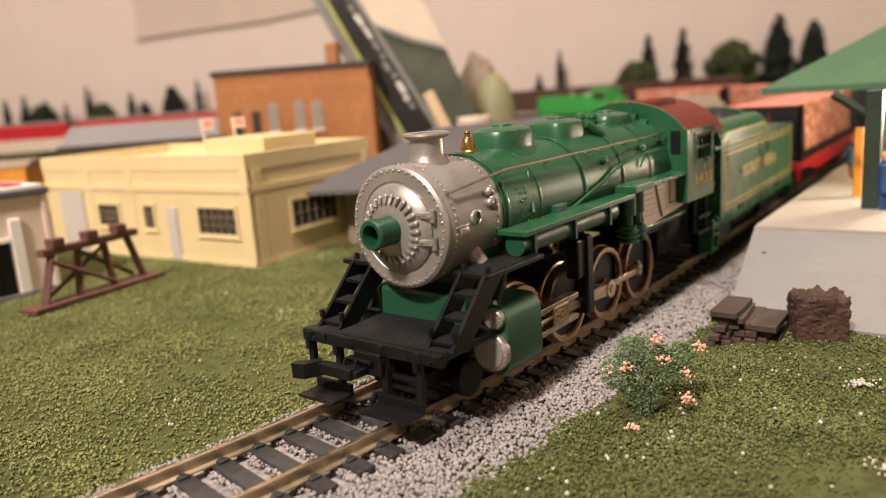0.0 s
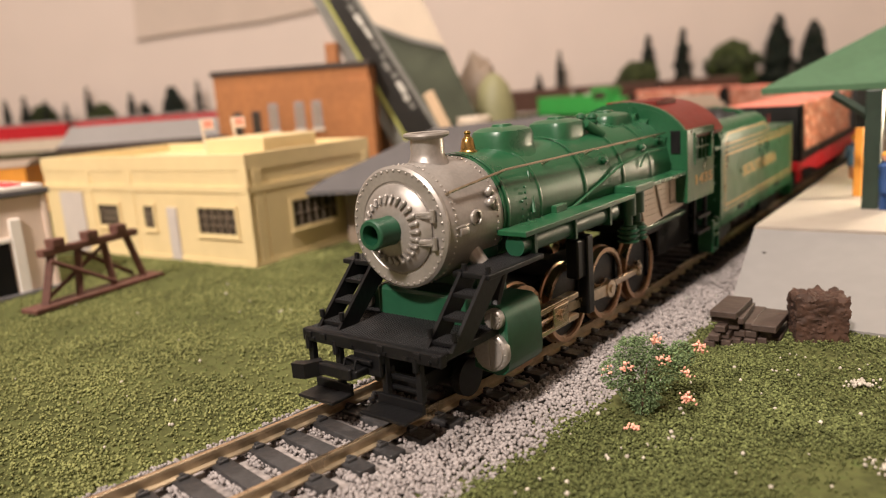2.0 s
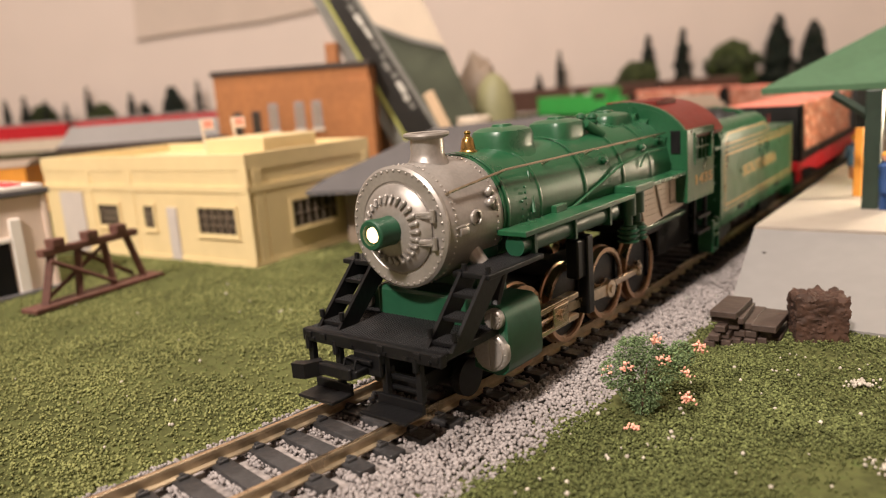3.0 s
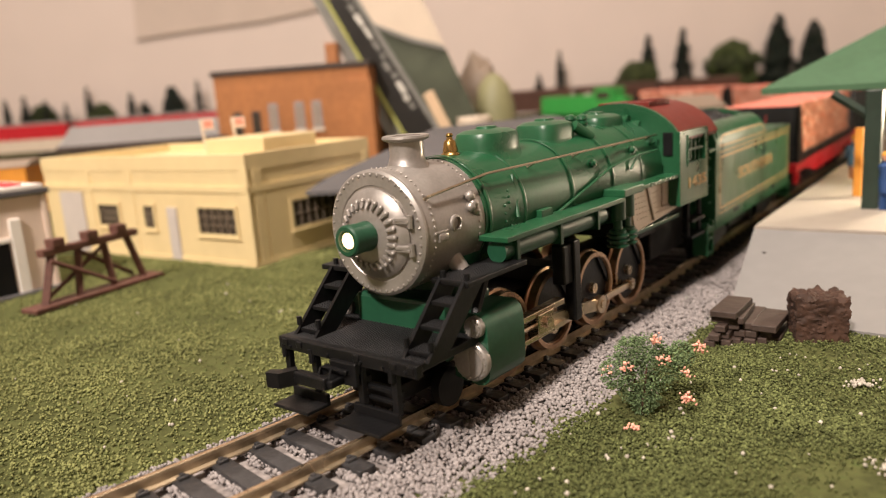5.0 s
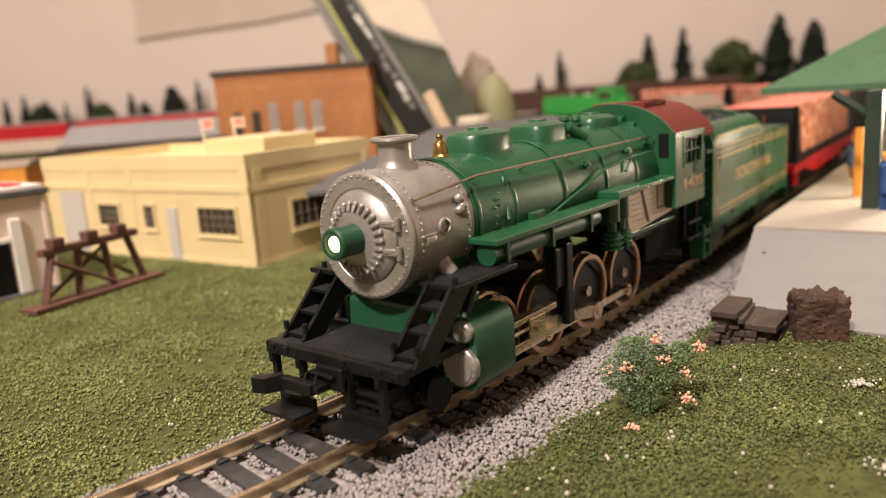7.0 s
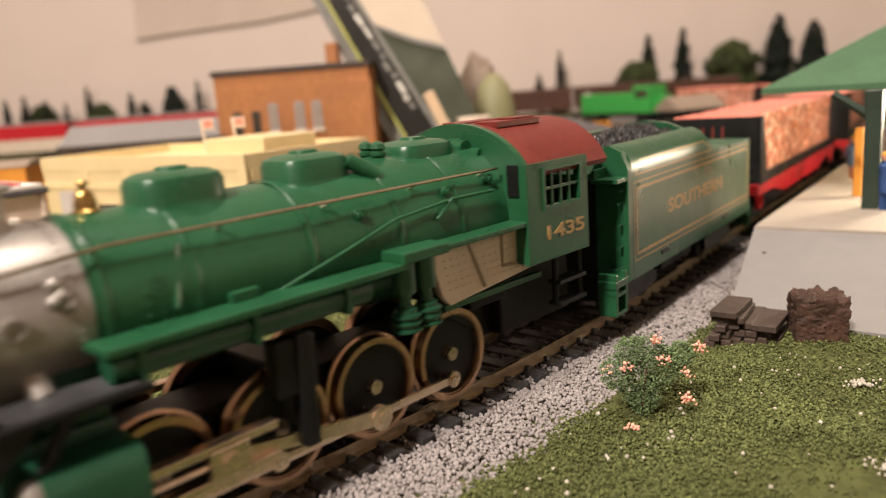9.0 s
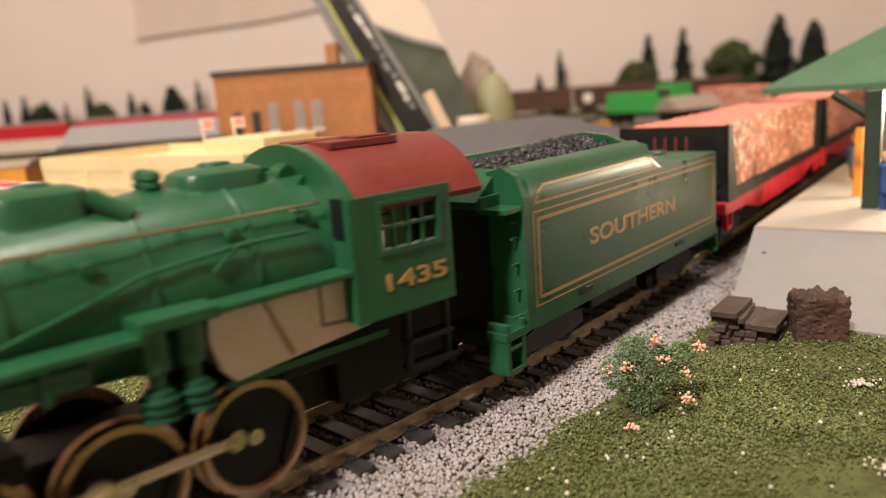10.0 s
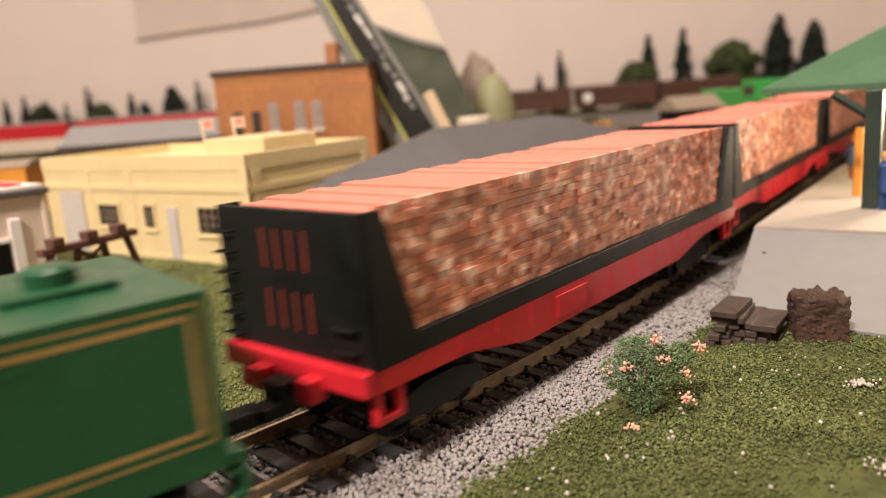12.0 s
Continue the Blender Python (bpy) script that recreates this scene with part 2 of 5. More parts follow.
def line(s):
    """Point and heading (radians, against the train's way) of the track at s."""
    if s <= S1:
        h = HEAD + s / RAD
        return CX + RAD * math.sin(h), CY - RAD * math.cos(h), h
    x, y, h = line(S1)
    d = min(s, S2) - S1
    x, y = x + d * math.cos(h), y + d * math.sin(h)
    if s > S2:
        ox, oy = x - RAD2 * math.sin(h), y + RAD2 * math.cos(h)
        h += (s - S2) / RAD2
        x, y = ox + RAD2 * math.sin(h), oy - RAD2 * math.cos(h)
    return x, y, h


def beside(s, r, z=0.0):
    """A point r to the outer side of the track's middle."""
    x, y, h = line(s)
    return x + r * math.sin(h), y - r * math.cos(h), z


def on_track(s, z=0.0):
    x, y, h = line(s)
    return at(x, y, z, math.degrees(h) + 180)


GROUND = -4.0

# ---- room ----


def panel(name, x0, x1, y0, y1, z0, z1, material, label, category):
    bm = box(B(), x0, x1, y0, y1, z0, z1)
    return tagged(part(name, bm, material), label, category, kind="structure")


panel("wall_north", -1800, 1800, 1640, 1740, -900, 1700, WALLPAINT, "plain warm beige painted wall behind the layout", "wall")
panel("wall_south", -1800, 1800, -1700, -1600, -900, 1700, WALLPAINT, "plain warm beige painted wall", "wall")
panel("wall_west", -1900, -1800, -1700, 1740, -900, 1700, WALLPAINT, "plain warm beige painted wall", "wall")
panel("wall_east", 1800, 1900, -1700, 1740, -900, 1700, WALLPAINT, "plain warm beige painted wall", "wall")
panel("ceiling", -1900, 1900, -1700, 1740, 1700, 1800, CEILPAINT, "plain pale ceiling", "ceiling")
panel("floor", -1900, 1900, -1700, 1740, -1000, -900, FLOORM, "brown carpet floor", "floor")

rnd = random.Random(4)


def swell(x, y):
    return 0.9 * noise.noise(Vector((x * 0.018, y * 0.018, 3.1))) + 0.35 * noise.noise(Vector((x * 0.07, y * 0.07, 0)))


def ground_sheet():
    bm = B()
    xs = sorted(set([-1700, -1000, -600, -400] + list(range(-260, 261, 7)) + [400, 600, 1000, 1700]))
    ys = sorted(set([-500, -200, 0, 40] + list(range(70, 420, 7)) + [500, 700, 1000, 1300, 1639]))
    grid = [[bm.verts.new((x, y, GROUND + (swell(x, y) - 0.6 if abs(x) <= 260 and 60 < y < 420 else -0.6))) for x in xs] for y in ys]
    for a, b in zip(grid, grid[1:]):
        for k in range(len(xs) - 1):
            bm.faces.new((a[k], a[k + 1], b[k + 1], b[k]))
    return tagged(part("ground", bm, TURF, smooth=True), "table top covered with mottled green grass flock", "ground", kind="structure")


ground_sheet()


def ballast_bed():
    bm = B()
    prof = [(-21, -5.4), (-15, -4.1), (14, -4.1), (22, -4.4), (31, -5.4)]
    far = [(-24, -5.4), (-14, -3.2), (14, -3.2), (24, -5.4)]
    for lo, hi, pr in ((-190, 112, prof), (112, 1500, far)):
        rows = []
        s = lo
        while s <= hi:
            rows.append([bm.verts.new(beside(s, r, z)) for r, z in pr])
            s += 7.0 if hi < 200 else 14.0
        for a, b in zip(rows, rows[1:]):
            for k in range(len(pr) - 1):
                bm.faces.new((a[k], a[k + 1], b[k + 1], b[k]))
    return tagged(part("ballast_bed", bm, BED, smooth=True), "bed of pale grey ballast under the track", "ballast", kind="structure")


ballast_bed()


def ballast_stones():
    r = np.random.RandomState(11)
    rows, sizes = [], []
    for s0, s1, n, k in ((-190, 10, 42000, 0.63), (10, 55, 6500, 0.72), (55, 125, 8000, 0.50)):
        for _ in range(n):
            s = r.uniform(s0, s1)
            rr = r.uniform(-18.6, 31.5)
            edge = 29.5 + 2.5 * noise.noise(Vector((s * 0.09, 7.0, 0)))
            if rr > edge and r.uniform() < 0.85:
                continue
            if rr < -16.6 + 1.6 * noise.noise(Vector((s * 0.1, 1.0, 4))):
                continue
            base = -3.7 - 0.35 * max(0, (16 - abs(rr)) / 3) if rr < 16 else -3.5 - 1.4 * ((rr - 16) / 14.0) ** 1.3
            tie = abs(((s + 3.3) / 6.95) % 1 - 0.5)
            if abs(rr) < 14.9 and tie < 0.27:
                continue
            if abs(rr) < 14.5:
                base = -3.75
            z = base + r.uniform(-0.1, 0.75) + 0.5 * noise.noise(Vector((s * 0.12, rr * 0.12, 0)))
            rows.append(beside(s, rr, z))
            sizes.append(k * r.uniform(0.50, 0.82))
    return tagged(many("ballast_stones", rows, sizes, STONE, rough=0.22, flat=0.85, seed=3), "loose pale grey ballast stones beside the track", "ballast")


ballast_stones()


def grass():
    r = np.random.RandomState(5)
    for name, cx0, cx1, cy0, cy1, n, sz, material in (
            ("grass_clumps", 0, 150, 80, 205, 70000, 0.205, TUFTSHADE), ("grass_clumps", 0, 150, 80, 205, 24000, 0.22, TUFTDARK),
            ("grass_clumps", -190, 30, 95, 330, 60000, 0.275, TUFT), ("grass_clumps", -190, 30, 95, 330, 8000, 0.30, TUFTDARK)):
        rows, sizes = [], []
        while len(rows) < n:
            x, y = r.uniform(cx0, cx1), r.uniform(cy0, cy1)
            d = math.hypot(x - CX, y - CY) - RAD
            side = 29 + 3.0 * noise.noise(Vector((x * 0.1, y * 0.1, 1)))
            if cx0 == 0 and d < side and r.uniform() < 0.97 or cx0 < 0 and d > -16.0 + 1.4 * noise.noise(Vector((x * 0.2, y * 0.2, 5))):
                continue
            dens = noise.noise(Vector((x * 0.045, y * 0.045, 9 if material is TUFTDARK else 2)))
            if r.uniform() > 0.55 + 1.1 * dens:
                continue
            lift = max(0, dens) * 0.9
            rows.append((x, y, GROUND + swell(x, y) - 0.45 + lift * 0.5 + r.uniform(0, 0.5)))
            sizes.append(sz * r.uniform(0.5, 1.7))
        tagged(many(name, rows, sizes, material, rough=0.5, seed=len(rows) % 97, base='bud'), "short ground-foam grass, green and mottled", "grass")
    rows, sizes = [], []
    while len(rows) < 210:
        x, y = (r.uniform(5, 140), r.uniform(82, 190)) if r.uniform() < 0.72 else (r.uniform(-150, 0), r.uniform(105, 260))
        d = math.hypot(x - CX, y - CY) - RAD
        if -16 < d < 31 or (d > 31 and r.uniform() > math.exp(-(d - 31) / 38.0) + 0.15) or (d < -16 and r.uniform() > math.exp((d + 16) / 25.0) + 0.1):
            continue
        rows.append((x, y, GROUND + swell(x, y) + 0.15))
        sizes.append(r.uniform(0.16, 0.46))
    for _ in range(45):
        a, q = r.uniform(0, 6.28), abs(r.normal(0, 1.5))
        rows.append((77.2 + q * 1.5 * math.cos(a), 133.7 + q * math.sin(a), GROUND + 0.5 + r.uniform(0, 0.6)))
        sizes.append(r.uniform(0.2, 0.38))
    for _ in range(60):
        a, q = r.uniform(0, 6.28), abs(r.normal(0, 2.0))
        rows.append((64.5 + q * math.cos(a), 102.0 + q * math.sin(a), GROUND + 0.5 + r.uniform(0, 0.6)))
        sizes.append(r.uniform(0.2, 0.38))
    tagged(many("scattered_pebbles", rows, sizes, PEBBLE, rough=0.25, seed=8), "pale pebbles scattered on the grass", "pebbles")


grass()

# ---- track ----


def track():
    t = thing("track", at(0, 0), "curved model track with brown nickel rails on black ties", "track", kind="structure")
    prof = [(-1.05, -2.45), (1.05, -2.45), (1.05, -2.15), (0.28, -1.85), (0.28, -0.75), (0.46, -0.6), (0.46, -0.08), (0.36, 0.0), (-0.36, 0.0),
            (-0.46, -0.08), (-0.46, -0.6), (-0.28, -0.75), (-0.28, -1.85), (-1.05, -2.15)]
    for side in (8.7, -8.7):
        bm = B()
        rows, s = [], -190.0
        while s < 1500:
            rows.append([bm.verts.new(beside(s, side + a, z)) for a, z in prof])
            s += 5.0 if s < 150 else 12.0
        for a, b in zip(rows, rows[1:]):
            for k in range(len(prof)):
                bm.faces.new((a[k], a[(k + 1) % len(prof)], b[(k + 1) % len(prof)], b[k]))
        rail = part("rail", bm, RAIL, t, smooth=True)
        rail.data.materials.append(RAILTOP)
        for p in rail.data.polygons:
            if p.center[2] > -0.00002:
                p.material_index = 1
    first = None
    s = -190.0 + 0.17
    bm_far = B()
    while s < 900:
        x, y, h = line(s)
        m = at(x, y, 0, math.degrees(h))
        if s < 215:
            if first is None:
                bm = box(B(), -1.7, 1.7, -14.4, 14.4, -4.6, -2.35, 0.2)
                for side in (8.7, -8.7):
                    for o in (-1.5, 1.5):
                        box(bm, -1.0, 1.0, side + o - 0.55, side + o + 0.55, -2.55, -1.75, 0.2)
                        box(bm, -0.45, 0.45, side + o * 0.72 - 0.4, side + o * 0.72 + 0.4, -2.3, -1.5, 0.15)
                first = part("tie", bm, TIE, t)
                first.matrix_local = m
            else:
                ob = new("tie", first.data)
                ob.parent = t
                ob.matrix_local = m @ pose(0, 0, rnd.uniform(-0.0001, 0.0001), 0, 0, rnd.uniform(-1.2, 1.2))
        else:
            box(bm_far, -1.55, 1.55, -14.2, 14.2, -4.6, -2.5, 0, Matrix.Translation((x, y, 0)) @ Matrix.Rotation(h, 4, "Z"))
        s += 6.95
    tagged(part("far_ties", bm_far, TIE, t), kind="stuff")
    return t


track()

# ---- platform and station ----
UX, UY = 0.60, 0.80       # along the platform, away
NX, NY = 0.80, -0.60      # across it, from the track


def pxy(a, b, o=(94.5, 222.8)):
    return o[0] + UX * a + NX * b, o[1] + UY * a + NY * b


def platform():
    t = thing("station_platform", at(0, 0), "pale grey station platform with a sloping end ramp", "platform")
    bm = B()
    top = [pxy(0, 0), pxy(330, 0), pxy(330, 170), pxy(0, 170)]
    slab(bm, top, 6.6, 10.0, "z")
    part("deck", bm, DECKM, t)
    bm = B()
    slab(bm, [pxy(2, 1.0), pxy(328, 1.0), pxy(328, 168), pxy(2, 168)], GROUND - 1, 6.5, "z")
    part("base", bm, CONCRETE, t)
    bm = B()
    lo, hi = [pxy(-49, 6), pxy(-57, 170)], [pxy(-0.4, 170), pxy(-0.4, 0)]
    v = [bm.verts.new((*p, z)) for p, z in ((lo[0], GROUND + 0.9), (lo[1], GROUND + 0.9), (hi[0], 9.2), (hi[1], 9.2))]
    w = [bm.verts.new((*p, z)) for p, z in ((lo[0], GROUND - 1), (lo[1], GROUND - 1), (hi[0], GROUND - 1), (hi[1], GROUND - 1))]
    bm.faces.new(v)
    bm.faces.new(w[::-1])
    for k in range(4):
        bm.faces.new((v[k], w[k], w[(k + 1) % 4], v[(k + 1) % 4]))
    part("ramp", bm, CONCRETE, t)
    bm = B()
    rod(bm, (90.6, 206.8, 4.9), (90.6, 206.8, 5.6), 0.55, seg=8)
    part("nail_head", bm, FRAME, t)
    return t


platform()


def station():
    t = thing("station_shelter", at(0, 0), "open station shelter with a green hipped roof on dark posts", "station")
    o = (114.5, 266.0)
    z0, z1 = 49.4, 80.0
    e = [pxy(0, 0, o), pxy(240, 0, o), pxy(240, 110, o), pxy(0, 110, o)]
    rg = [pxy(52, 55, o), pxy(188, 55, o)]
    bm = B()
    v = [bm.verts.new((*p, z0)) for p in e]
    r = [bm.verts.new((*p, z1)) for p in rg]
    u = [bm.verts.new((*p, z0 - 2.0)) for p in e]
    for f in ((v[0], v[3], r[0]), (v[0], r[0], r[1], v[1]), (v[1], r[1], v[2]), (v[2], r[1], r[0], v[3])):
        bm.faces.new(f)
    for k in range(4):
        bm.faces.new((v[k], v[(k + 1) % 4], u[(k + 1) % 4], u[k]))
    bm.faces.new(u)
    part("roof", bm, ROOFGREEN, t)
    bm = B()
    c = pxy(52, 55, o)
    box(bm, -4, 4, -4, 4, 0, 7, 0.5, Matrix.Translation((*c, z1 - 4)) @ Matrix.Rotation(0.93, 4, "Z"))
    part("ridge_block", bm, ROOFGREEN, t)
    for a in (10, 85, 160, 230):
        for b in (34.0, 80.0):
            x, y = pxy(a - 22, b, (120.5, 240))
            if (a, b) == (10, 34.0):
                x, y = 138.2, 237.8
            bm = B()
            box(bm, -2.4, 2.4, -2.4, 2.4, 10.0, 47.5, 0.3, Matrix.Translation((x, y, 0)) @ Matrix.Rotation(0.93, 4, "Z"))
            post = part("post", bm, POSTGREEN, t)
            bm = B()
            for dx, dy in ((-NX, -NY), (UX, UY)):
                d = Vector((dx, dy, 0)) * 12.0
                a3 = Vector((x, y, 38.5))
                b3 = Vector((x, y, 46.8)) + d
                rod(bm, a3, b3, 1.4, seg=4)
            part("bracket", bm, POSTGREEN, post)
    return t


station()


def figurine(x, y, z, h, turn, colours, label, gown):
    """A standing toy figure: one plain turned and shaped mesh."""
    bm = B()
    k = h / 20.0

    def mark(i):
        for f in bm.faces:
            if f.material_index == 0 and f not in seen:
                f.material_index = i
                seen.add(f)
    seen = set()
    for sy in (-1.2, 1.2):
        rod(bm, (0, sy, 0), (0, sy, 8), 1.0, 1.25, 8)
    mark(1)
    turned(bm, [(0.0, 6.0), (3.0 if gown else 2.2, 6.0), (2.4, 10), (2.2, 12.5), (2.7, 15.2), (1.2, 16.6), (0, 16.8)], seg=12)
    for sy in (-1, 1):
        rod(bm, (0, sy * 2.9, 15.2), (1.2, sy * 3.6, 9.5), 0.9, 0.75, 8)
    mark(2)
    bmesh.ops.create_uvsphere(bm, u_segments=10, v_segments=8, radius=1.75, matrix=Matrix.Translation((0.1, 0, 18.2)))
    mark(3)
    turned(bm, [(0, 20.4), (1.5, 19.8), (2.0, 18.8), (1.2, 18.7)], seg=10)
    mark(4)
    for v in bm.verts:
        v.co *= k
    ob = part("figurine", bm, colours[0], smooth=True)
    for c in colours[0:4]:
        ob.data.materials.append(c)
    ob.matrix_world = at(x, y, z, turn)
    return tagged(ob, label, "figurine")


figurine(169.0, 303.5, 10.0, 17.5, 210, (SKIN, BLUE, SKIN, HAIR), "small standing toy figure in a light blue dress", True)
figurine(140.2, 233.0, 10.0, 18.5, 200, (DENIM, DENIM, SKIN, HAIR), "small standing toy figure in dark blue overalls", False)


def notice_post():
    bm = box(B(), -1.3, 1.3, -1.3, 1.3, 10, 34, 0.2)
    ob = part("marker_post", bm, ORANGE)
    ob.matrix_world = at(147.4, 262.0, 0, 53)
    return tagged(ob, "orange wooden marker post standing on the platform", "post")


notice_post()

# ---- things beside the track ----


def timber_stack():
    t = thing("timber_stack", at(69, 166, GROUND, 0), "stack of dark-stained squared timbers on the grass", "timber stack")
    r = random.Random(6)
    rows = [(-7.0 + 3.1 * k, 0, 1.5, 1.25) for k in range(6)] + [(-6.4 + 3.1 * k, 0, 3.2, 1.2) for k in range(5)] + [(-4.8 + 3.4 * k, 0.3, 4.9, 1.2) for k in range(3)]
    rows += [(-3.0, 0.6, 6.5, 3.5), (4.9, -1.8, 4.9, 2.7), (-4.0, -0.4, 8.1, 2.9)]
    for dx, dy, z, w in rows:
        l = 6.8 if w > 2 else r.uniform(6.2, 8.0)
        bm = box(B(), -w, w, -l, l, z - 1.5, z, 0.22)
        for v in bm.verts:
            v.co.z += 0.10 * noise.noise(v.co * 0.5 + Vector((dx, z, 0)))
        ob = part("beam", bm, TIMBER, t)
        ob.matrix_local = at(dx * 0.92, dy + r.uniform(-0.6, 0.6), 0, -36 + r.uniform(-3, 3))


timber_stack()


def cork_block():
    bm = B()
    box(bm, -5.4, 5.4, -4.6, 4.6, -1, 9.9)
    bmesh.ops.subdivide_edges(bm, edges=bm.edges[:], cuts=30, use_grid_fill=True)
    for v in bm.verts:
        p = v.co * 0.55
        n = noise.noise(p) * 0.40 + noise.noise(p * 2.6) * 0.42 + noise.noise(p * 6.5) * 0.34 + noise.noise(p * 12) * 0.2
        v.co += Vector((v.co.x, v.co.y, v.co.z - 5)).normalized() * n
        if v.co.z > 9.2:
            v.co.z += 1.2 * noise.noise(Vector((v.co.x * 0.6, v.co.y * 0.6, 5)))
    ob = part("log_block", bm, LOGM, smooth=True)
    ob.matrix_world = at(83.6, 162.5, GROUND, -14)
    return tagged(ob, "rough dark brown block of cork bark on the grass", "block")


cork_block()


def bush():
    t = thing("flowering_bush", at(34.4, 128.5, GROUND), "small green model bush with pink blossoms", "bush")
    r = np.random.RandomState(21)
    bm = B()
    for k in range(9):
        a = r.uniform(0, 6.28)
        rod(bm, (0, 0, -0.5), (3.2 * math.cos(a), 2.5 * math.sin(a), r.uniform(4, 10)), 0.35, 0.15, 5)
    part("stem", bm, BARK, t)
    rows, sizes = [], []
    lobes = [(0, 0, 8, 6.2), (-4.5, 0, 8.5, 3.6), (4.0, 0, 9.3, 4.0), (1, 0, 12, 3.8), (-2, 0, 12.3, 3.2), (7.2, 1, 10.5, 3.0), (0.6, 0, 3.4, 3.2), (0.2, 0, 2.2, 2.6), (-0.6, 0, 5.5, 4.2)]
    for _ in range(6500):
        lx, ly, lz, lr = lobes[r.randint(len(lobes))]
        lr *= 0.95
        d = r.normal(0, 1, 3)
        d *= lr * r.uniform(0.35, 1.0) ** 0.5 / np.linalg.norm(d)
        rows.append((lx + d[0], ly + d[1] * 0.8, lz + d[2]))
        sizes.append(r.uniform(0.10, 0.30))
    many("foliage", rows, sizes, LEAF, t, rough=0.55, seed=31, base='bud')
    for bx, by, bz, n in ((2.0, -2.6, 15.0, 16), (-3.6, -3.5, 10.6, 16), (2.6, -4.4, 12.0, 18), (10.6, 0, 12.2, 26), (7.0, -3.6, 4.2, 34), (7.6, -2, 8.4, 14), (-6.6, -1.5, 9.6, 10)):
        rows = [(bx + r.normal(0, 0.62), by + r.normal(0, 0.6), bz + r.normal(0, 0.45)) for _ in range(n)]
        many("blossom", rows, r.uniform(0.16, 0.34, n), BLOSSOM, t, rough=0.4, seed=n)
    ob = many("fallen_blossom", [(r.normal(0, 0.6), r.normal(0, 0.5), 0.6 + r.uniform(0, 0.5)) for _ in range(14)], r.uniform(0.2, 0.4, 14), BLOSSOM, rough=0.4, seed=77)
    ob.matrix_world = at(30.8, 122.0, GROUND)
    tagged(ob, "tuft of pink blossom fallen on the grass", "blossom")


bush()


def trestle():
    # a timber bent on a sill board
    t = thing("trestle_bent", at(-121.0, 255.5, GROUND, 62), "red-brown timber trestle bent on a flat sill board", "trestle")
    part("sill", box(B(), -26, 26, -4.0, 4.0, 0, 1.6, 0.3), TRESTLE, t)
    part("cap", box(B(), -19, 19, -1.7, 1.7, 17.0, 19.4, 0.3), TRESTLE, t)
    for x0, x1 in ((-20, -15), (-7, -5), (7, 5), (20, 15)):
        bm = B()
        rod(bm, (x0, 0, 1.4), (x1, 0, 17.3), 1.6, seg=4)
        part("leg", bm, TRESTLE, t)
    for x0, x1, y in ((-17, 6, 1.9), (6, -17, -1.9), (17, -3, 1.9)):
        bm = B()
        rod(bm, (x0, y, 3), (x1, y, 15.5), 0.8, seg=4)
        part("brace", bm, TRESTLE, t)
    for x in (-13, 0, 12):
        part("block", box(B(), x - 2.2, x + 2.2, -2.2, 2.2, 19.4, 22.2, 0.3), TRESTLE, t)
    return t


trestle()

# ---- buildings ----


def window(t, x0, x1, z0, z1, y, nx, nz, frame_mat, out=-1):
    """A barred window on a wall in the plane y, facing out."""
    w = part("window", box(B(), x0, x1, y + out * 0.2, y + out * 0.5, z0, z1), PANE, t)
    bm = B()
    d0, d1 = y + out * 0.3, y + out * 0.8
    for a, b, c, d in ((x0 - 1.2, x1 + 1.2, z0 - 1.2, z0), (x0 - 1.2, x1 + 1.2, z1, z1 + 1.2), (x0 - 1.2, x0, z0, z1), (x1, x1 + 1.2, z0, z1)):
        box(bm, a, b, min(d0, d1), max(d0, d1), c, d)
    part("window_frame", bm, frame_mat, w)
    bm = B()
    for k in range(1, nx):
        x = x0 + (x1 - x0) * k / nx
        box(bm, x - 0.14, x + 0.14, y + out * 0.85, y + out * 0.55, z0, z1)
    for k in range(1, nz):
        z = z0 + (z1 - z0) * k / nz
        box(bm, x0, x1, y + out * 0.85, y + out * 0.55, z - 0.14, z + 0.14)
    part("glazing_bar", bm, TAUPE, w)
    part("window_sill", box(B(), x0 - 1.6, x1 + 1.6, y + out * 1.1, y + out * 0.3, z0 - 2.0, z0 - 1.2, 0.1), frame_mat, w)
    return w


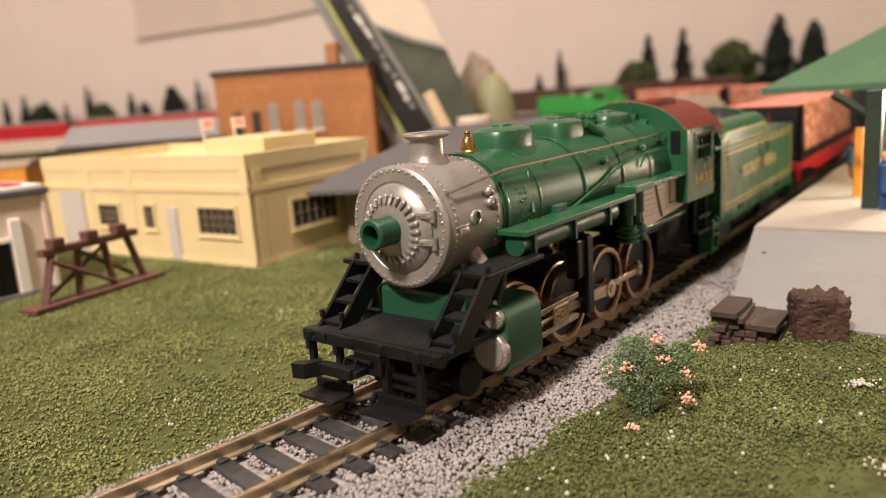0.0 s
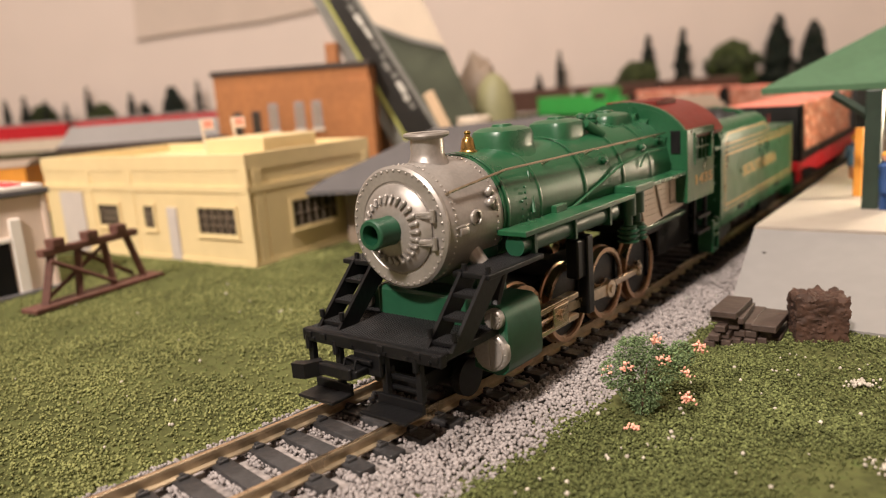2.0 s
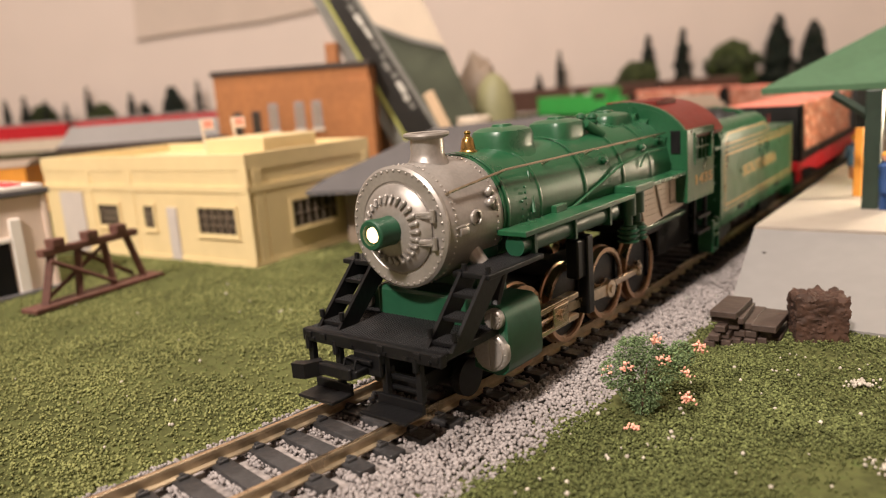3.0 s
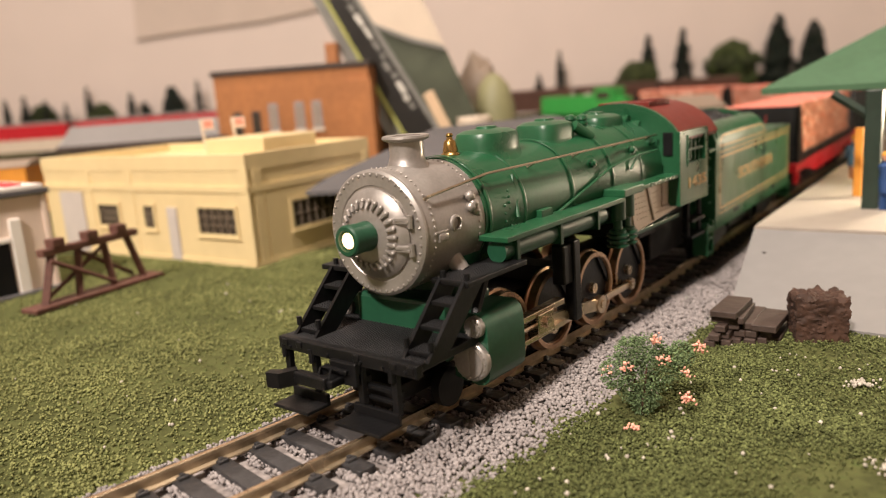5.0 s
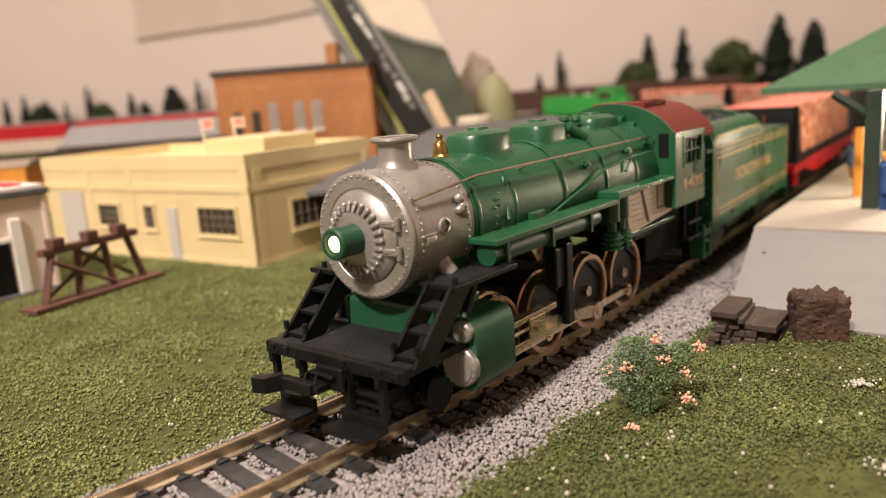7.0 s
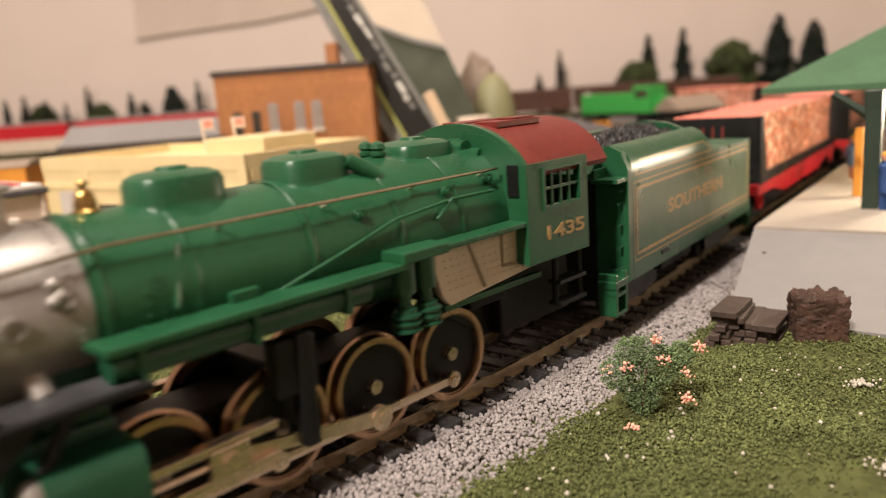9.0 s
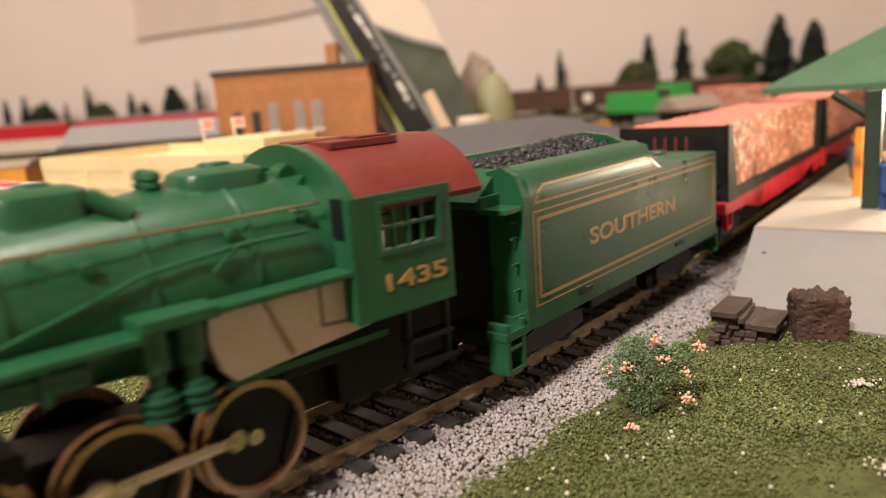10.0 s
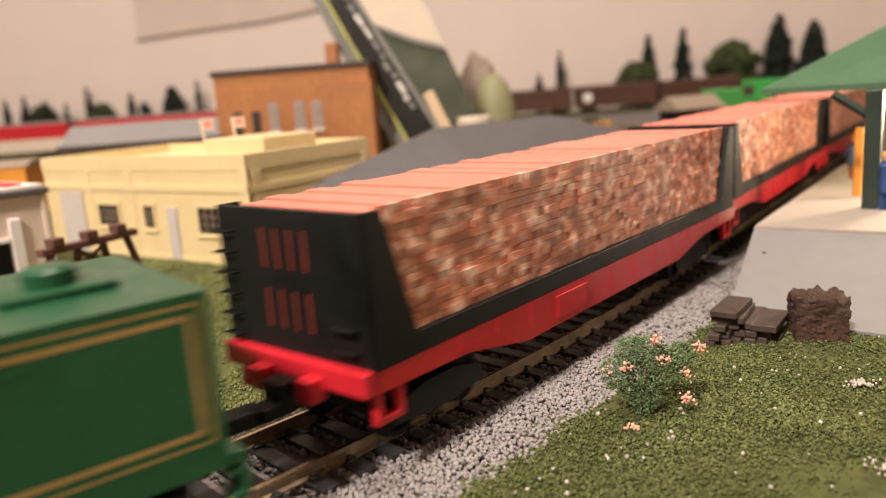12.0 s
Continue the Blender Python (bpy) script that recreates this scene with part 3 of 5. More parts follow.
def yellow_building():
    # origin at the near corner; x runs along the long front (away to one side), y along the short side
    t = thing("factory_building", at(-70.6, 278.0, GROUND), "pale yellow flat-roofed factory building with barred windows", "building")
    a = math.radians(146.0)
    rot = Matrix.Rotation(a, 4, "Z")
    t.matrix_world = t.matrix_world @ rot
    Lx, Wy, Hh = 137.0, 72.0, 42.8     # the short side lies towards -y here
    bm = B()
    box(bm, 0, Lx, -Wy, 0, 0, Hh - 4)
    part("wall", bm, YELLOW, t)
    bm = B()
    for x0, x1, y0, y1 in ((-0.3, Lx + 0.3, -3, 0.3), (-0.3, Lx + 0.3, -Wy - 0.3, -Wy + 3), (-0.3, 3, -Wy + 3, -3), (Lx - 3, Lx + 0.3, -Wy + 3, -3)):
        box(bm, x0, x1, y0, y1, Hh - 6, Hh)
    part("parapet", bm, YELLOW, t)
    bm = B()
    for z0, z1 in ((28.5, 31.0), (0.0, 2.0)):
        box(bm, -0.7, Lx, 0, 0.6, z0, z1)
        box(bm, -0.6, 0, -Wy, 0.6, z0, z1)
    part("band", bm, YELLOW, t)
    for x in (1.5, 72.0, 102):
        part("pilaster", box(B(), x - 2.2, x + 2.2, 0, 0.45, 0, Hh - 6, 0.1), YELLOW, t)
    for y in (-5.0, -Wy + 2.2):
        part("pilaster", box(B(), -0.45, 0, y - 2.2, y + 2.2, 0, Hh - 6, 0.1), YELLOW, t)
    window(t, 8.0, 29.3, 12.4, 22.4, 0, 5, 3, YELLOW, 1)
    window(t, 57.6, 63.6, 13.3, 22.3, 0, 2, 3, YELLOW, 1)
    window(t, 81.6, 96.0, 13.3, 22.2, 0, 4, 3, YELLOW, 1)
    d = part("door", box(B(), 42.5, 48.5, 0.1, 0.9, 0.5, 22.0, 0.1), GREYDOOR, t)
    part("door_panel", box(B(), 43.6, 47.4, 0.9, 1.2, 3, 19.5, 0.1), GREYDOOR, d)
    part("door", box(B(), 107, 125.0, 0.1, 0.9, 0.5, 27.6, 0.1), GREYDOOR, t)
    # side windows: same code turned by a quarter
    holder = new("side_wall")
    holder.parent = t
    holder.matrix_local = Matrix.Rotation(PI / 2, 4, "Z")
    part("wall_panel", box(B(), -Wy + 6, -8, 0, 0.4, 2, 28.0), YELLOW, holder)
    window(holder, -47.0, -21.0, 11.8, 22.2, 0.4, 6, 2, YELLOW, 1)
    bm = box(B(), 6, 40, -46, -16, Hh - 4, Hh + 5.0, 0.4)
    part("roof_house", bm, YELLOW, t)
    return t


yellow_building()


def flag_board(x, y, z, turn):
    t = thing("roof_sign", at(x, y, z, turn), "small red and white sign board on a pale pole", "sign")
    bm = B()
    rod(bm, (0, 0, 0), (-1.0, 0, 13), 0.6, seg=8)
    part("pole", bm, PAPER, t)
    part("board", box(B(), -0.6, 4.2, -0.3, 0.3, 8.5, 13.0, 0.1), PAPER, t)
    part("red_panel", box(B(), 0.2, 3.6, -0.5, -0.32, 9.5, 12.4), LOADTOP, t)


flag_board(-98.0, 326.0, 38.8, 10)
flag_board(-84.5, 325.0, 38.8, 10)


def white_building():
    t = thing("shop_building", at(-143.3, 273.0, GROUND, 51), "off-white shop building with a dark doorway and dark roof edge", "building")
    # x along the front, -y outwards
    part("wall", box(B(), -62, 0, 0, 50, 0, 34.6), WHITEM, t)
    part("roof_edge", box(B(), -64, 1.8, -1.6, 52, 34.6, 36.6, 0.3), ROOFDARK, t)
    part("roof", box(B(), -62, 0.4, 0, 50, 36.6, 38.0, 0.2), WHITE, t)
    part("pilaster", box(B(), -13.6, -9.6, -1.2, 0, 0, 27.0, 0.3), WHITE, t)
    part("pilaster", box(B(), -1.4, 0.6, -0.8, 0, 0, 34.6, 0.3), WHITEM, t)
    part("doorway", box(B(), -27, -14.4, -0.6, 0.2, 0, 19.0), BLACK, t)
    part("door_surround", box(B(), -28, -14, -1.0, -0.0, 19.0, 20.6, 0.2), WHITE, t)
    for x in (-22, -8):
        part("roof_stripe", box(B(), x - 3, x + 3, 4, 40, 38.0, 38.8, 0.2), RED, t)
    part("step", box(B(), -62, 1, -3.0, 0, -1, 0.6, 0.2), ROOFDARK, t)
    return t


white_building()


def hip_roof_building():
    t = thing("low_depot", at(0, 0, 0), "low taupe depot with a wide slate-grey hipped roof", "building")
    e = [(-58.0, 303.0), (16.0, 290.0), (135.0, 425.0), (40.0, 470.0)]
    zr = 20.5
    rg = [(0.0, 352.0), (62.0, 402.0)]
    bm = B()
    v = [bm.verts.new((*p, zr)) for p in e]
    u = [bm.verts.new((*p, zr - 1.6)) for p in e]
    r = [bm.verts.new((*p, 40.0)) for p in rg]
    for f in ((v[0], v[1], r[0]), (v[1], v[2], r[1], r[0]), (v[2], v[3], r[1]), (v[3], v[0], r[0], r[1])):
        bm.faces.new(f)
    for k in range(4):
        bm.faces.new((v[k], v[(k + 1) % 4], u[(k + 1) % 4], u[k]))
    bm.faces.new(u)
    part("roof", bm, ROOFDARK, t)
    cx, cy = sum(p[0] for p in e) / 4, sum(p[1] for p in e) / 4
    bm = B()
    slab(bm, [(cx + (p[0] - cx) * 0.80, cy + (p[1] - cy) * 0.80) for p in e], GROUND - 1, zr - 1.7, "z")
    part("wall", bm, TAUPE, t)


hip_roof_building()


def brick_building():
    t = thing("brick_warehouse", at(-146.0, 520.0, GROUND, -7), "tall orange-brown brick warehouse with pale arched windows", "building")
    part("wall", box(B(), 0, 106, 0, 90, 0, 80.0), BRICK, t)
    part("cornice", box(B(), -1.5, 107.5, -1.5, 91, 80.0, 83.5, 0.3), TIMBER, t)
    for x in (36, 54, 66):
        w = part("window", box(B(), x, x + 6.5, -0.6, 0.2, 42, 60.0, 0.2), STONE, t)
        part("pane", box(B(), x + 1.8, x + 4.7, -0.9, -0.62, 44, 58.0), TAUPE, w)
        part("window_sill", box(B(), x - 1, x + 7.5, -1.8, -0.2, 40, 42, 0.1), PAPER, w)
    for x in (11, 24):
        w = part("window", box(B(), x, x + 6, -0.6, 0.2, 38, 56.0, 0.2), TIMBER, t)
        part("pane", box(B(), x + 1.3, x + 4.7, -0.9, -0.62, 40, 54.0), PANE, w)
    part("chimney", box(B(), 76, 84, 10, 20, 83.5, 97.0, 0.3), BRICK, t)
    part("stair_tower", box(B(), 90, 108, -3, 0, 0, 72.0, 0.3), BRICK, t)
    for k in range(9):
        part("brick_course", box(B(), -0.5, 106.4, -0.12, -0.0, 4 + 8 * k, 5.0 + 8 * k), BRICK, t)
    return t


brick_building()


def silver_roof_shed():
    t = thing("goods_shed", at(-250, 505, GROUND, 8), "long goods shed with a silver tin roof", "shed")
    part("wall", box(B(), 6, 160, 4, 60, 0, 40.0), TAUPE, t)
    bm = B()
    slab(bm, [(0, 41.5), (34, 53.8), (68, 41.5), (68, 40.0), (0, 40.0)], 0, 168, "x")
    part("roof", bm, SILVERROOF, t)
    part("eave_board", box(B(), -0.5, 168.5, -1.0, 0, 38.0, 41.6, 0.2), TIMBER, t)


silver_roof_shed()


def simple_car(name, m, length, height, material, label, roof=None, logo=None, group=""):
    """A boxcar or coach seen far off: body, roof, trucks with wheels."""
    t = thing(name, m, label, "railcar", group)
    h = length / 2
    low = 7 if roof is not SILVERROOF else 27
    part("body", box(B(), -h, h, -17, 17, low, height, 0.5), material, t)
    if low > 7:
        part("lower_panel", box(B(), -h, h, -16.8, 16.8, 7, low - 0.1, 0.3), PAPER, t)
    bm = B()
    slab(bm, [(-17.6, height), (-10, height + 2.6), (0, height + 3.3), (10, height + 2.6), (17.6, height)], -h - 1, h + 1, "x")
    part("roof", bm, roof or material, t)
    for x in (-h * 0.68, h * 0.68):
        part("truck", box(B(), x - 12, x + 12, -12, 12, 2, 7, 0.4), FRAME, t)
        for dx in (-8, 8):
            bm = B()
            rod(bm, (x + dx, -11, 4.8), (x + dx, 11, 4.8), 4.8, seg=16)
            part("wheel", bm, FRAME, t)
    for x in (-h * 0.33, h * 0.33):
        part("rib", box(B(), x - 0.8, x + 0.8, -17.7, -17, low + 1, height, 0.1), material, t)
    part("door", box(B(), -9, 9, -17.9, -17.0, low + 1, height - 2, 0.2), material, t)
    if logo:
        bm = B()
        x = logo * h
        rod(bm, (x, -18.3, height * 0.58), (x, -17.2, height * 0.58), 9, seg=20)
        part("round_emblem", bm, WHITE, t)
    return t


simple_car("boxcar", at(185, 1440, GROUND + 3, 3), 150, 44, BROWNCAR, "dark brown boxcar standing on a far siding", logo=None, group="parked boxcars")
simple_car("boxcar", at(345, 1448, GROUND + 3, 3), 150, 44, BROWNCAR, "dark brown boxcar with a white round emblem", logo=-0.75, group="parked boxcars")
simple_car("boxcar", at(505, 1456, GROUND + 3, 3), 150, 44, BROWNCAR, "dark brown boxcar standing on a far siding", group="parked boxcars")
simple_car("passenger_coach", at(-720, 1250, GROUND + 3, -4), 270, 50, RED, "bright red passenger coach on a far siding", SILVERROOF, group="parked coaches")
simple_car("passenger_coach", at(-440, 1230, GROUND + 3, -4), 260, 50, RED, "bright red passenger coach on a far siding", SILVERROOF, group="parked coaches")
simple_car("orange_railcar", at(-262, 412, GROUND + 3, 4), 90, 34, ORANGE, "orange railcar standing behind the buildings", TAUPE)


def siding(x0, y0, x1, y1):
    bm = B()
    d = Vector((x1 - x0, y1 - y0, 0)).normalized()
    n = Vector((-d.y, d.x, 0))
    for o in (-8.7, 8.7):
        a, b = Vector((x0, y0, GROUND + 2.6)) + n * o, Vector((x1, y1, GROUND + 2.6)) + n * o
        rod(bm, a, b, 0.8, seg=4)
    return tagged(part("siding_track", bm, RAIL), "brown rails of a far siding", "track", kind="structure")


siding(80, 1434.5, 620, 1462)
siding(-900, 1262, -300, 1220)


def road():
    bm = box(B(), 40, 420, 640, 1330, GROUND - 0.5, GROUND + 0.9)
    return tagged(part("road", bm, ASPHALT), "flat grey road and yard surface", "road", kind="structure")


road()


def small_shed():
    t = thing("yard_shed", at(232, 690, GROUND, 20), "small dark shed with a taupe pitched roof", "shed")
    part("wall", box(B(), -22, 22, -14, 14, 0, 30), FRAME, t)
    bm = B()
    slab(bm, [(-18, 30), (0, 41), (18, 30), (18, 28.6), (-18, 28.6)], -26, 26, "x")
    part("roof", bm, TAUPE, t)


small_shed()


def toy_car(x, y, turn, colour, label):
    t = thing("toy_car", at(x, y, GROUND + 0.9, turn), label, "car", "cars parked in the yard")
    bm = box(B(), -24, 24, -9.5, 9.5, 3, 9, 1.5)
    part("body", bm, colour, t, smooth=True)
    bm = B()
    slab(bm, [(-15, 9), (-10, 15), (7, 15), (13, 9)], -8.5, 8.5)
    part("cabin", bm, PANE, t)
    for sx in (-14, 14):
        for sy in (-9, 9):
            bm = B()
            rod(bm, (sx, sy - 1, 3.6), (sx, sy + 1, 3.6), 3.6, seg=14)
            part("wheel", bm, FRAME, t)


toy_car(128, 905, 8, WHITE, "white toy car parked on the grey yard")
toy_car(190, 930, 8, ORANGE, "orange toy car parked on the grey yard")

# ---- the leaning carton and clutter behind the depot ----


def leaning_carton():
    t = thing("leaning_carton", at(-3.0, 545.0, GROUND, 0, 0, -30.5), "black and olive product carton leaning on edge, with pale lettering bars", "carton")
    # local z runs up along the pack, which widens towards its top

    def strip(name, a, b, y0, y1, material):
        bm = B()
        slab(bm, [(a[0] - 8 * a[1], -8), (b[0] - 8 * b[1], -8), (b[0] + 200 * b[1], 200), (a[0] + 200 * a[1], 200)], y0, y1)
        return part(name, bm, material, t)

    left, lime, bar, right = (-14.0, 0.105), (-2.6, 0.079), (19.6, 0.034), (47.2, 0.150)
    strip("core", lime, right, -13, 14, BOXGREEN)
    strip("grey_edge", left, lime, -12.6, 14, BOXEDGE)
    strip("lime_edge", (lime[0] - 1.0, lime[1]), (lime[0] + 1.4, lime[1]), -14.6, -13.0, LIME)
    strip("black_panel", (lime[0] + 1.4, lime[1]), bar, -14.2, -13.0, BOXBLACK)
    strip("grey_strip", bar, (bar[0] + 3.4, bar[1]), -14.6, -13.0, BOXEDGE)
    rr = random.Random(3)
    z = 48.0
    while z < 160:
        l = rr.uniform(3.5, 9)
        x0 = 13.0 + 0.045 * z + rr.uniform(-1.0, 1.0)
        part("lettering_bar", box(B(), x0, x0 + rr.uniform(2.5, 4.0), -14.7, -14.25, z, z + l), INK if rr.random() < 0.5 else BOXEDGE, t)
        z += l + rr.uniform(1.0, 3.0)
    bm = B()
    slab(bm, [(26.6, 110), (29.5, 106), (41.8, 89), (55.5, 74), (57.6, 70), (77, 200), (29.6, 200)], -14.6, -13.0)
    part("beige_panel", bm, PAPER, t)
    bm = B()
    slab(bm, [(26.5, 106), (29, 102), (41, 85), (55, 70), (57.3, 66.5), (57.6, 70), (55.5, 74), (41.8, 89), (29.5, 106), (26.6, 110)], -14.9, -13.0)
    part("grey_curve", bm, BOXEDGE, t)
    return t


leaning_carton()


def clutter():
    bm = box(B(), -3.6, 3.6, -2, 2, 0, 66, 0.5)
    ob = part("wood_stick", bm, BARE)
    ob.matrix_world = at(24.0, 503.0, GROUND, 0, 0, -24)
    tagged(ob, "bare pine stick leaning against the carton", "stick")
    bm = B()
    turned(bm, [(0, 0), (10, 0), (10, 3), (8, 5), (8, 34), (9, 36), (11.5, 37), (11.5, 41.5), (10.2, 42.3), (0, 42.3)], seg=28)
    ob = part("cream_pot", bm, PAPER, smooth=True)
    ob.matrix_world = at(27.0, 512.0, GROUND)
    tagged(ob, "round cream pot with a flared rim", "pot")
    bm = B()
    turned(bm, [(0, 0), (15, 0), (17, 20), (16.5, 46), (12, 62), (5, 70), (0, 72)], seg=28)
    ob = part("olive_dome", bm, OLIVE, smooth=True)
    ob.matrix_world = at(50.0, 620.0, GROUND)
    tagged(ob, "rounded olive green plaster hill", "hill")
    bm = B()
    bmesh.ops.create_icosphere(bm, subdivisions=3, radius=1)
    for v in bm.verts:
        v.co = Vector((v.co.x * 22, v.co.y * 16, 36 + v.co.z * 46)) * (1 + 0.16 * noise.noise(v.co * 2.2))
    for v in bm.verts:
        v.co.z = max(v.co.z, 0)
    ob = part("rock_tower", bm, TAUPE, smooth=True)
    ob.matrix_world = at(42.0, 690.0, GROUND + 6)
    tagged(ob, "tall taupe rock casting", "rock")


clutter()


# an added sheet, cut and coloured like a soft shadow on the wall
def wall_shadow_sheet():
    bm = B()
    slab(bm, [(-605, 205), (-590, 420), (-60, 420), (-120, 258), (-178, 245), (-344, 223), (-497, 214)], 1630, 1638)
    tagged(part("wall_shadow_sheet", bm, SHADOWTAN), "added tan sheet standing for a soft shadow on the wall, its lower edge sagging", "sheet")


wall_shadow_sheet()

# ---- trees along the wall ----


def tree(x, y, h, w, conifer, label, seed):
    t = thing("conifer" if conifer else "round_tree", at(x, y, GROUND), label, "tree", "trees along the wall")
    r = np.random.RandomState(seed)
    bm = B()
    rod(bm, (0, 0, 0), (0, 0, h * 0.85), h * 0.028, h * 0.008, 7)
    for k in range(7):
        a, z = r.uniform(0, 6.28), h * r.uniform(0.25, 0.7)
        rod(bm, (0, 0, z), (w * 0.3 * math.cos(a), w * 0.3 * math.sin(a), z + h * 0.06), h * 0.010, h * 0.004, 4)
    part("trunk", bm, BARK, t)
    rows, sizes = [], []
    for _ in range(620):
        if conifer:
            z = r.uniform(0.10, 1.0)
            rad = 0.5 * w * (1 - z) ** 0.6 * (0.88 + 0.16 * math.sin(z * 30 + seed)) + 0.04 * w
        else:
            z = r.uniform(0.22, 1.0)
            rad = 0.5 * w * math.sqrt(max(0.02, 1 - ((z - 0.55) / 0.46) ** 2)) * (0.85 + 0.3 * noise.noise(Vector((z * 5, seed, 0))))
        a = r.uniform(0, 6.28)
        rad *= (0.85 + 0.35 * noise.noise(Vector((math.cos(a) * 1.5, math.sin(a) * 1.5, z * 4 + seed)))) * r.uniform(0.3, 1) ** 0.5
        rows.append((rad * math.cos(a), rad * math.sin(a), z * h))
        sizes.append(r.uniform(0.035, 0.085) * w * (0.6 if conifer and z > 0.8 else 1))
    many("crown", rows, sizes, NEEDLE if conifer else CROWN, t, rough=0.5, seed=seed)


TREES = ((-870, 103, 24, 1), (-842, 108, 28, 1), (-815, 86, 60, 0), (-790, 98, 22, 1), (-758, 90, 20, 1), (-719, 119, 26, 1), (-674, 81, 62, 0), (-622, 100, 28, 1),
         (-602, 80, 38, 1), (-529, 106, 64, 1), (-482, 117, 22, 1), (226, 80, 26, 1), (265, 123, 25, 1), (429, 84, 92, 0), (457, 143, 40, 1), (516, 149, 42, 1),
         (625, 112, 104, 0), (730, 164, 72, 1), (783, 146, 74, 1))
for k, (x, h, w, c) in enumerate(TREES):
    tree(x, 1575 + 20 * (k % 3), h, w * 1.2, c, "dark green conifer in foam, standing along the wall" if c else "rounded leafy green foam tree along the wall", 40 + k)

# ---- the train ----


def wheel_mesh(r, spokes, tread, tyre_only=False):
    bm = B()
    turned(bm, [(r - 1.3, -tread / 2), (r + 0.5, -tread / 2), (r + 0.5, -tread / 2 + 0.5), (r, -tread / 2 + 0.7), (r - 0.1, tread / 2), (r - 1.0, tread / 2 + 0.05), (r - 1.15, tread / 2 - 0.3), (r - 1.3, tread / 2 - 0.3), (r - 1.3, -tread / 2)],
           Matrix.Rotation(-PI / 2, 4, "X"), 40)
    return bm


def driver(t, x, side):
    """A driving wheel: bright tyre, dark spoked centre, crank pin. Its axle runs along y."""
    r = 8.7
    w = part("driving_wheel", wheel_mesh(r, 0, 2.6), COPPER, t, smooth=True)
    w.matrix_local = at(x, side * 9.6, r, 0 if side > 0 else 180)
    bm = B()
    turned(bm, [(0, -0.9), (r - 1.25, -0.9), (r - 1.25, 0.1), (0, 0.1)], Matrix.Rotation(-PI / 2, 4, "X"), 30)
    slab(bm, [((r - 1.4) * math.cos(a), (r - 1.4) * math.sin(a)) for a in [2.5 + 0.128 * k for k in range(11)]], -0.2, 0.75)
    part("wheel_centre", bm, BLACK, w)
    bm = B()
    rod(bm, (0, -0.4, 0), (0, 1.1, 0), 1.25, seg=14)
    part("axle_end", bm, STEEL, w)
    bm = B()
    rod(bm, (4.4, 0, 0), (4.4, 3.6, 0), 0.9, seg=10)
    part("crank_pin", bm, STEEL, w)
    return w


def rivets(bm, rows, r=0.28):
    for x, y, z in rows:
        bmesh.ops.create_icosphere(bm, subdivisions=1, radius=r, matrix=Matrix.Translation((x, y, z)))
    return bm


ZB, RB = 32.8, 11.2      # the boiler's axis and radius
DRIVERS = (53.5, 34.5, 15.5, -3.5)
PIN = 4.4


def ring(n, r, x, off=0.0):
    return [(x, r * math.cos(2 * PI * (k + off) / n), ZB + r * math.sin(2 * PI * (k + off) / n)) for k in range(n)]


def studs(bm, x0, x1, y0, y1, z, d=0.62):
    """Small raised diamonds of a tread plate."""
    for i in range(int((x1 - x0) / d)):
        for j in range(int((y1 - y0) / d)):
            x, y = x0 + d * (i + 0.5 + 0.25 * (j % 2)), y0 + d * (j + 0.5)
            vs = [bm.verts.new((x + dx, y + dy, z + dz)) for dx, dy, dz in ((-0.22, 0, 0), (0, -0.22, 0), (0.22, 0, 0), (0, 0.22, 0), (0, 0, 0.2))]
            for a, b in ((0, 1), (1, 2), (2, 3), (3, 0)):
                bm.faces.new((vs[a], vs[b], vs[4]))


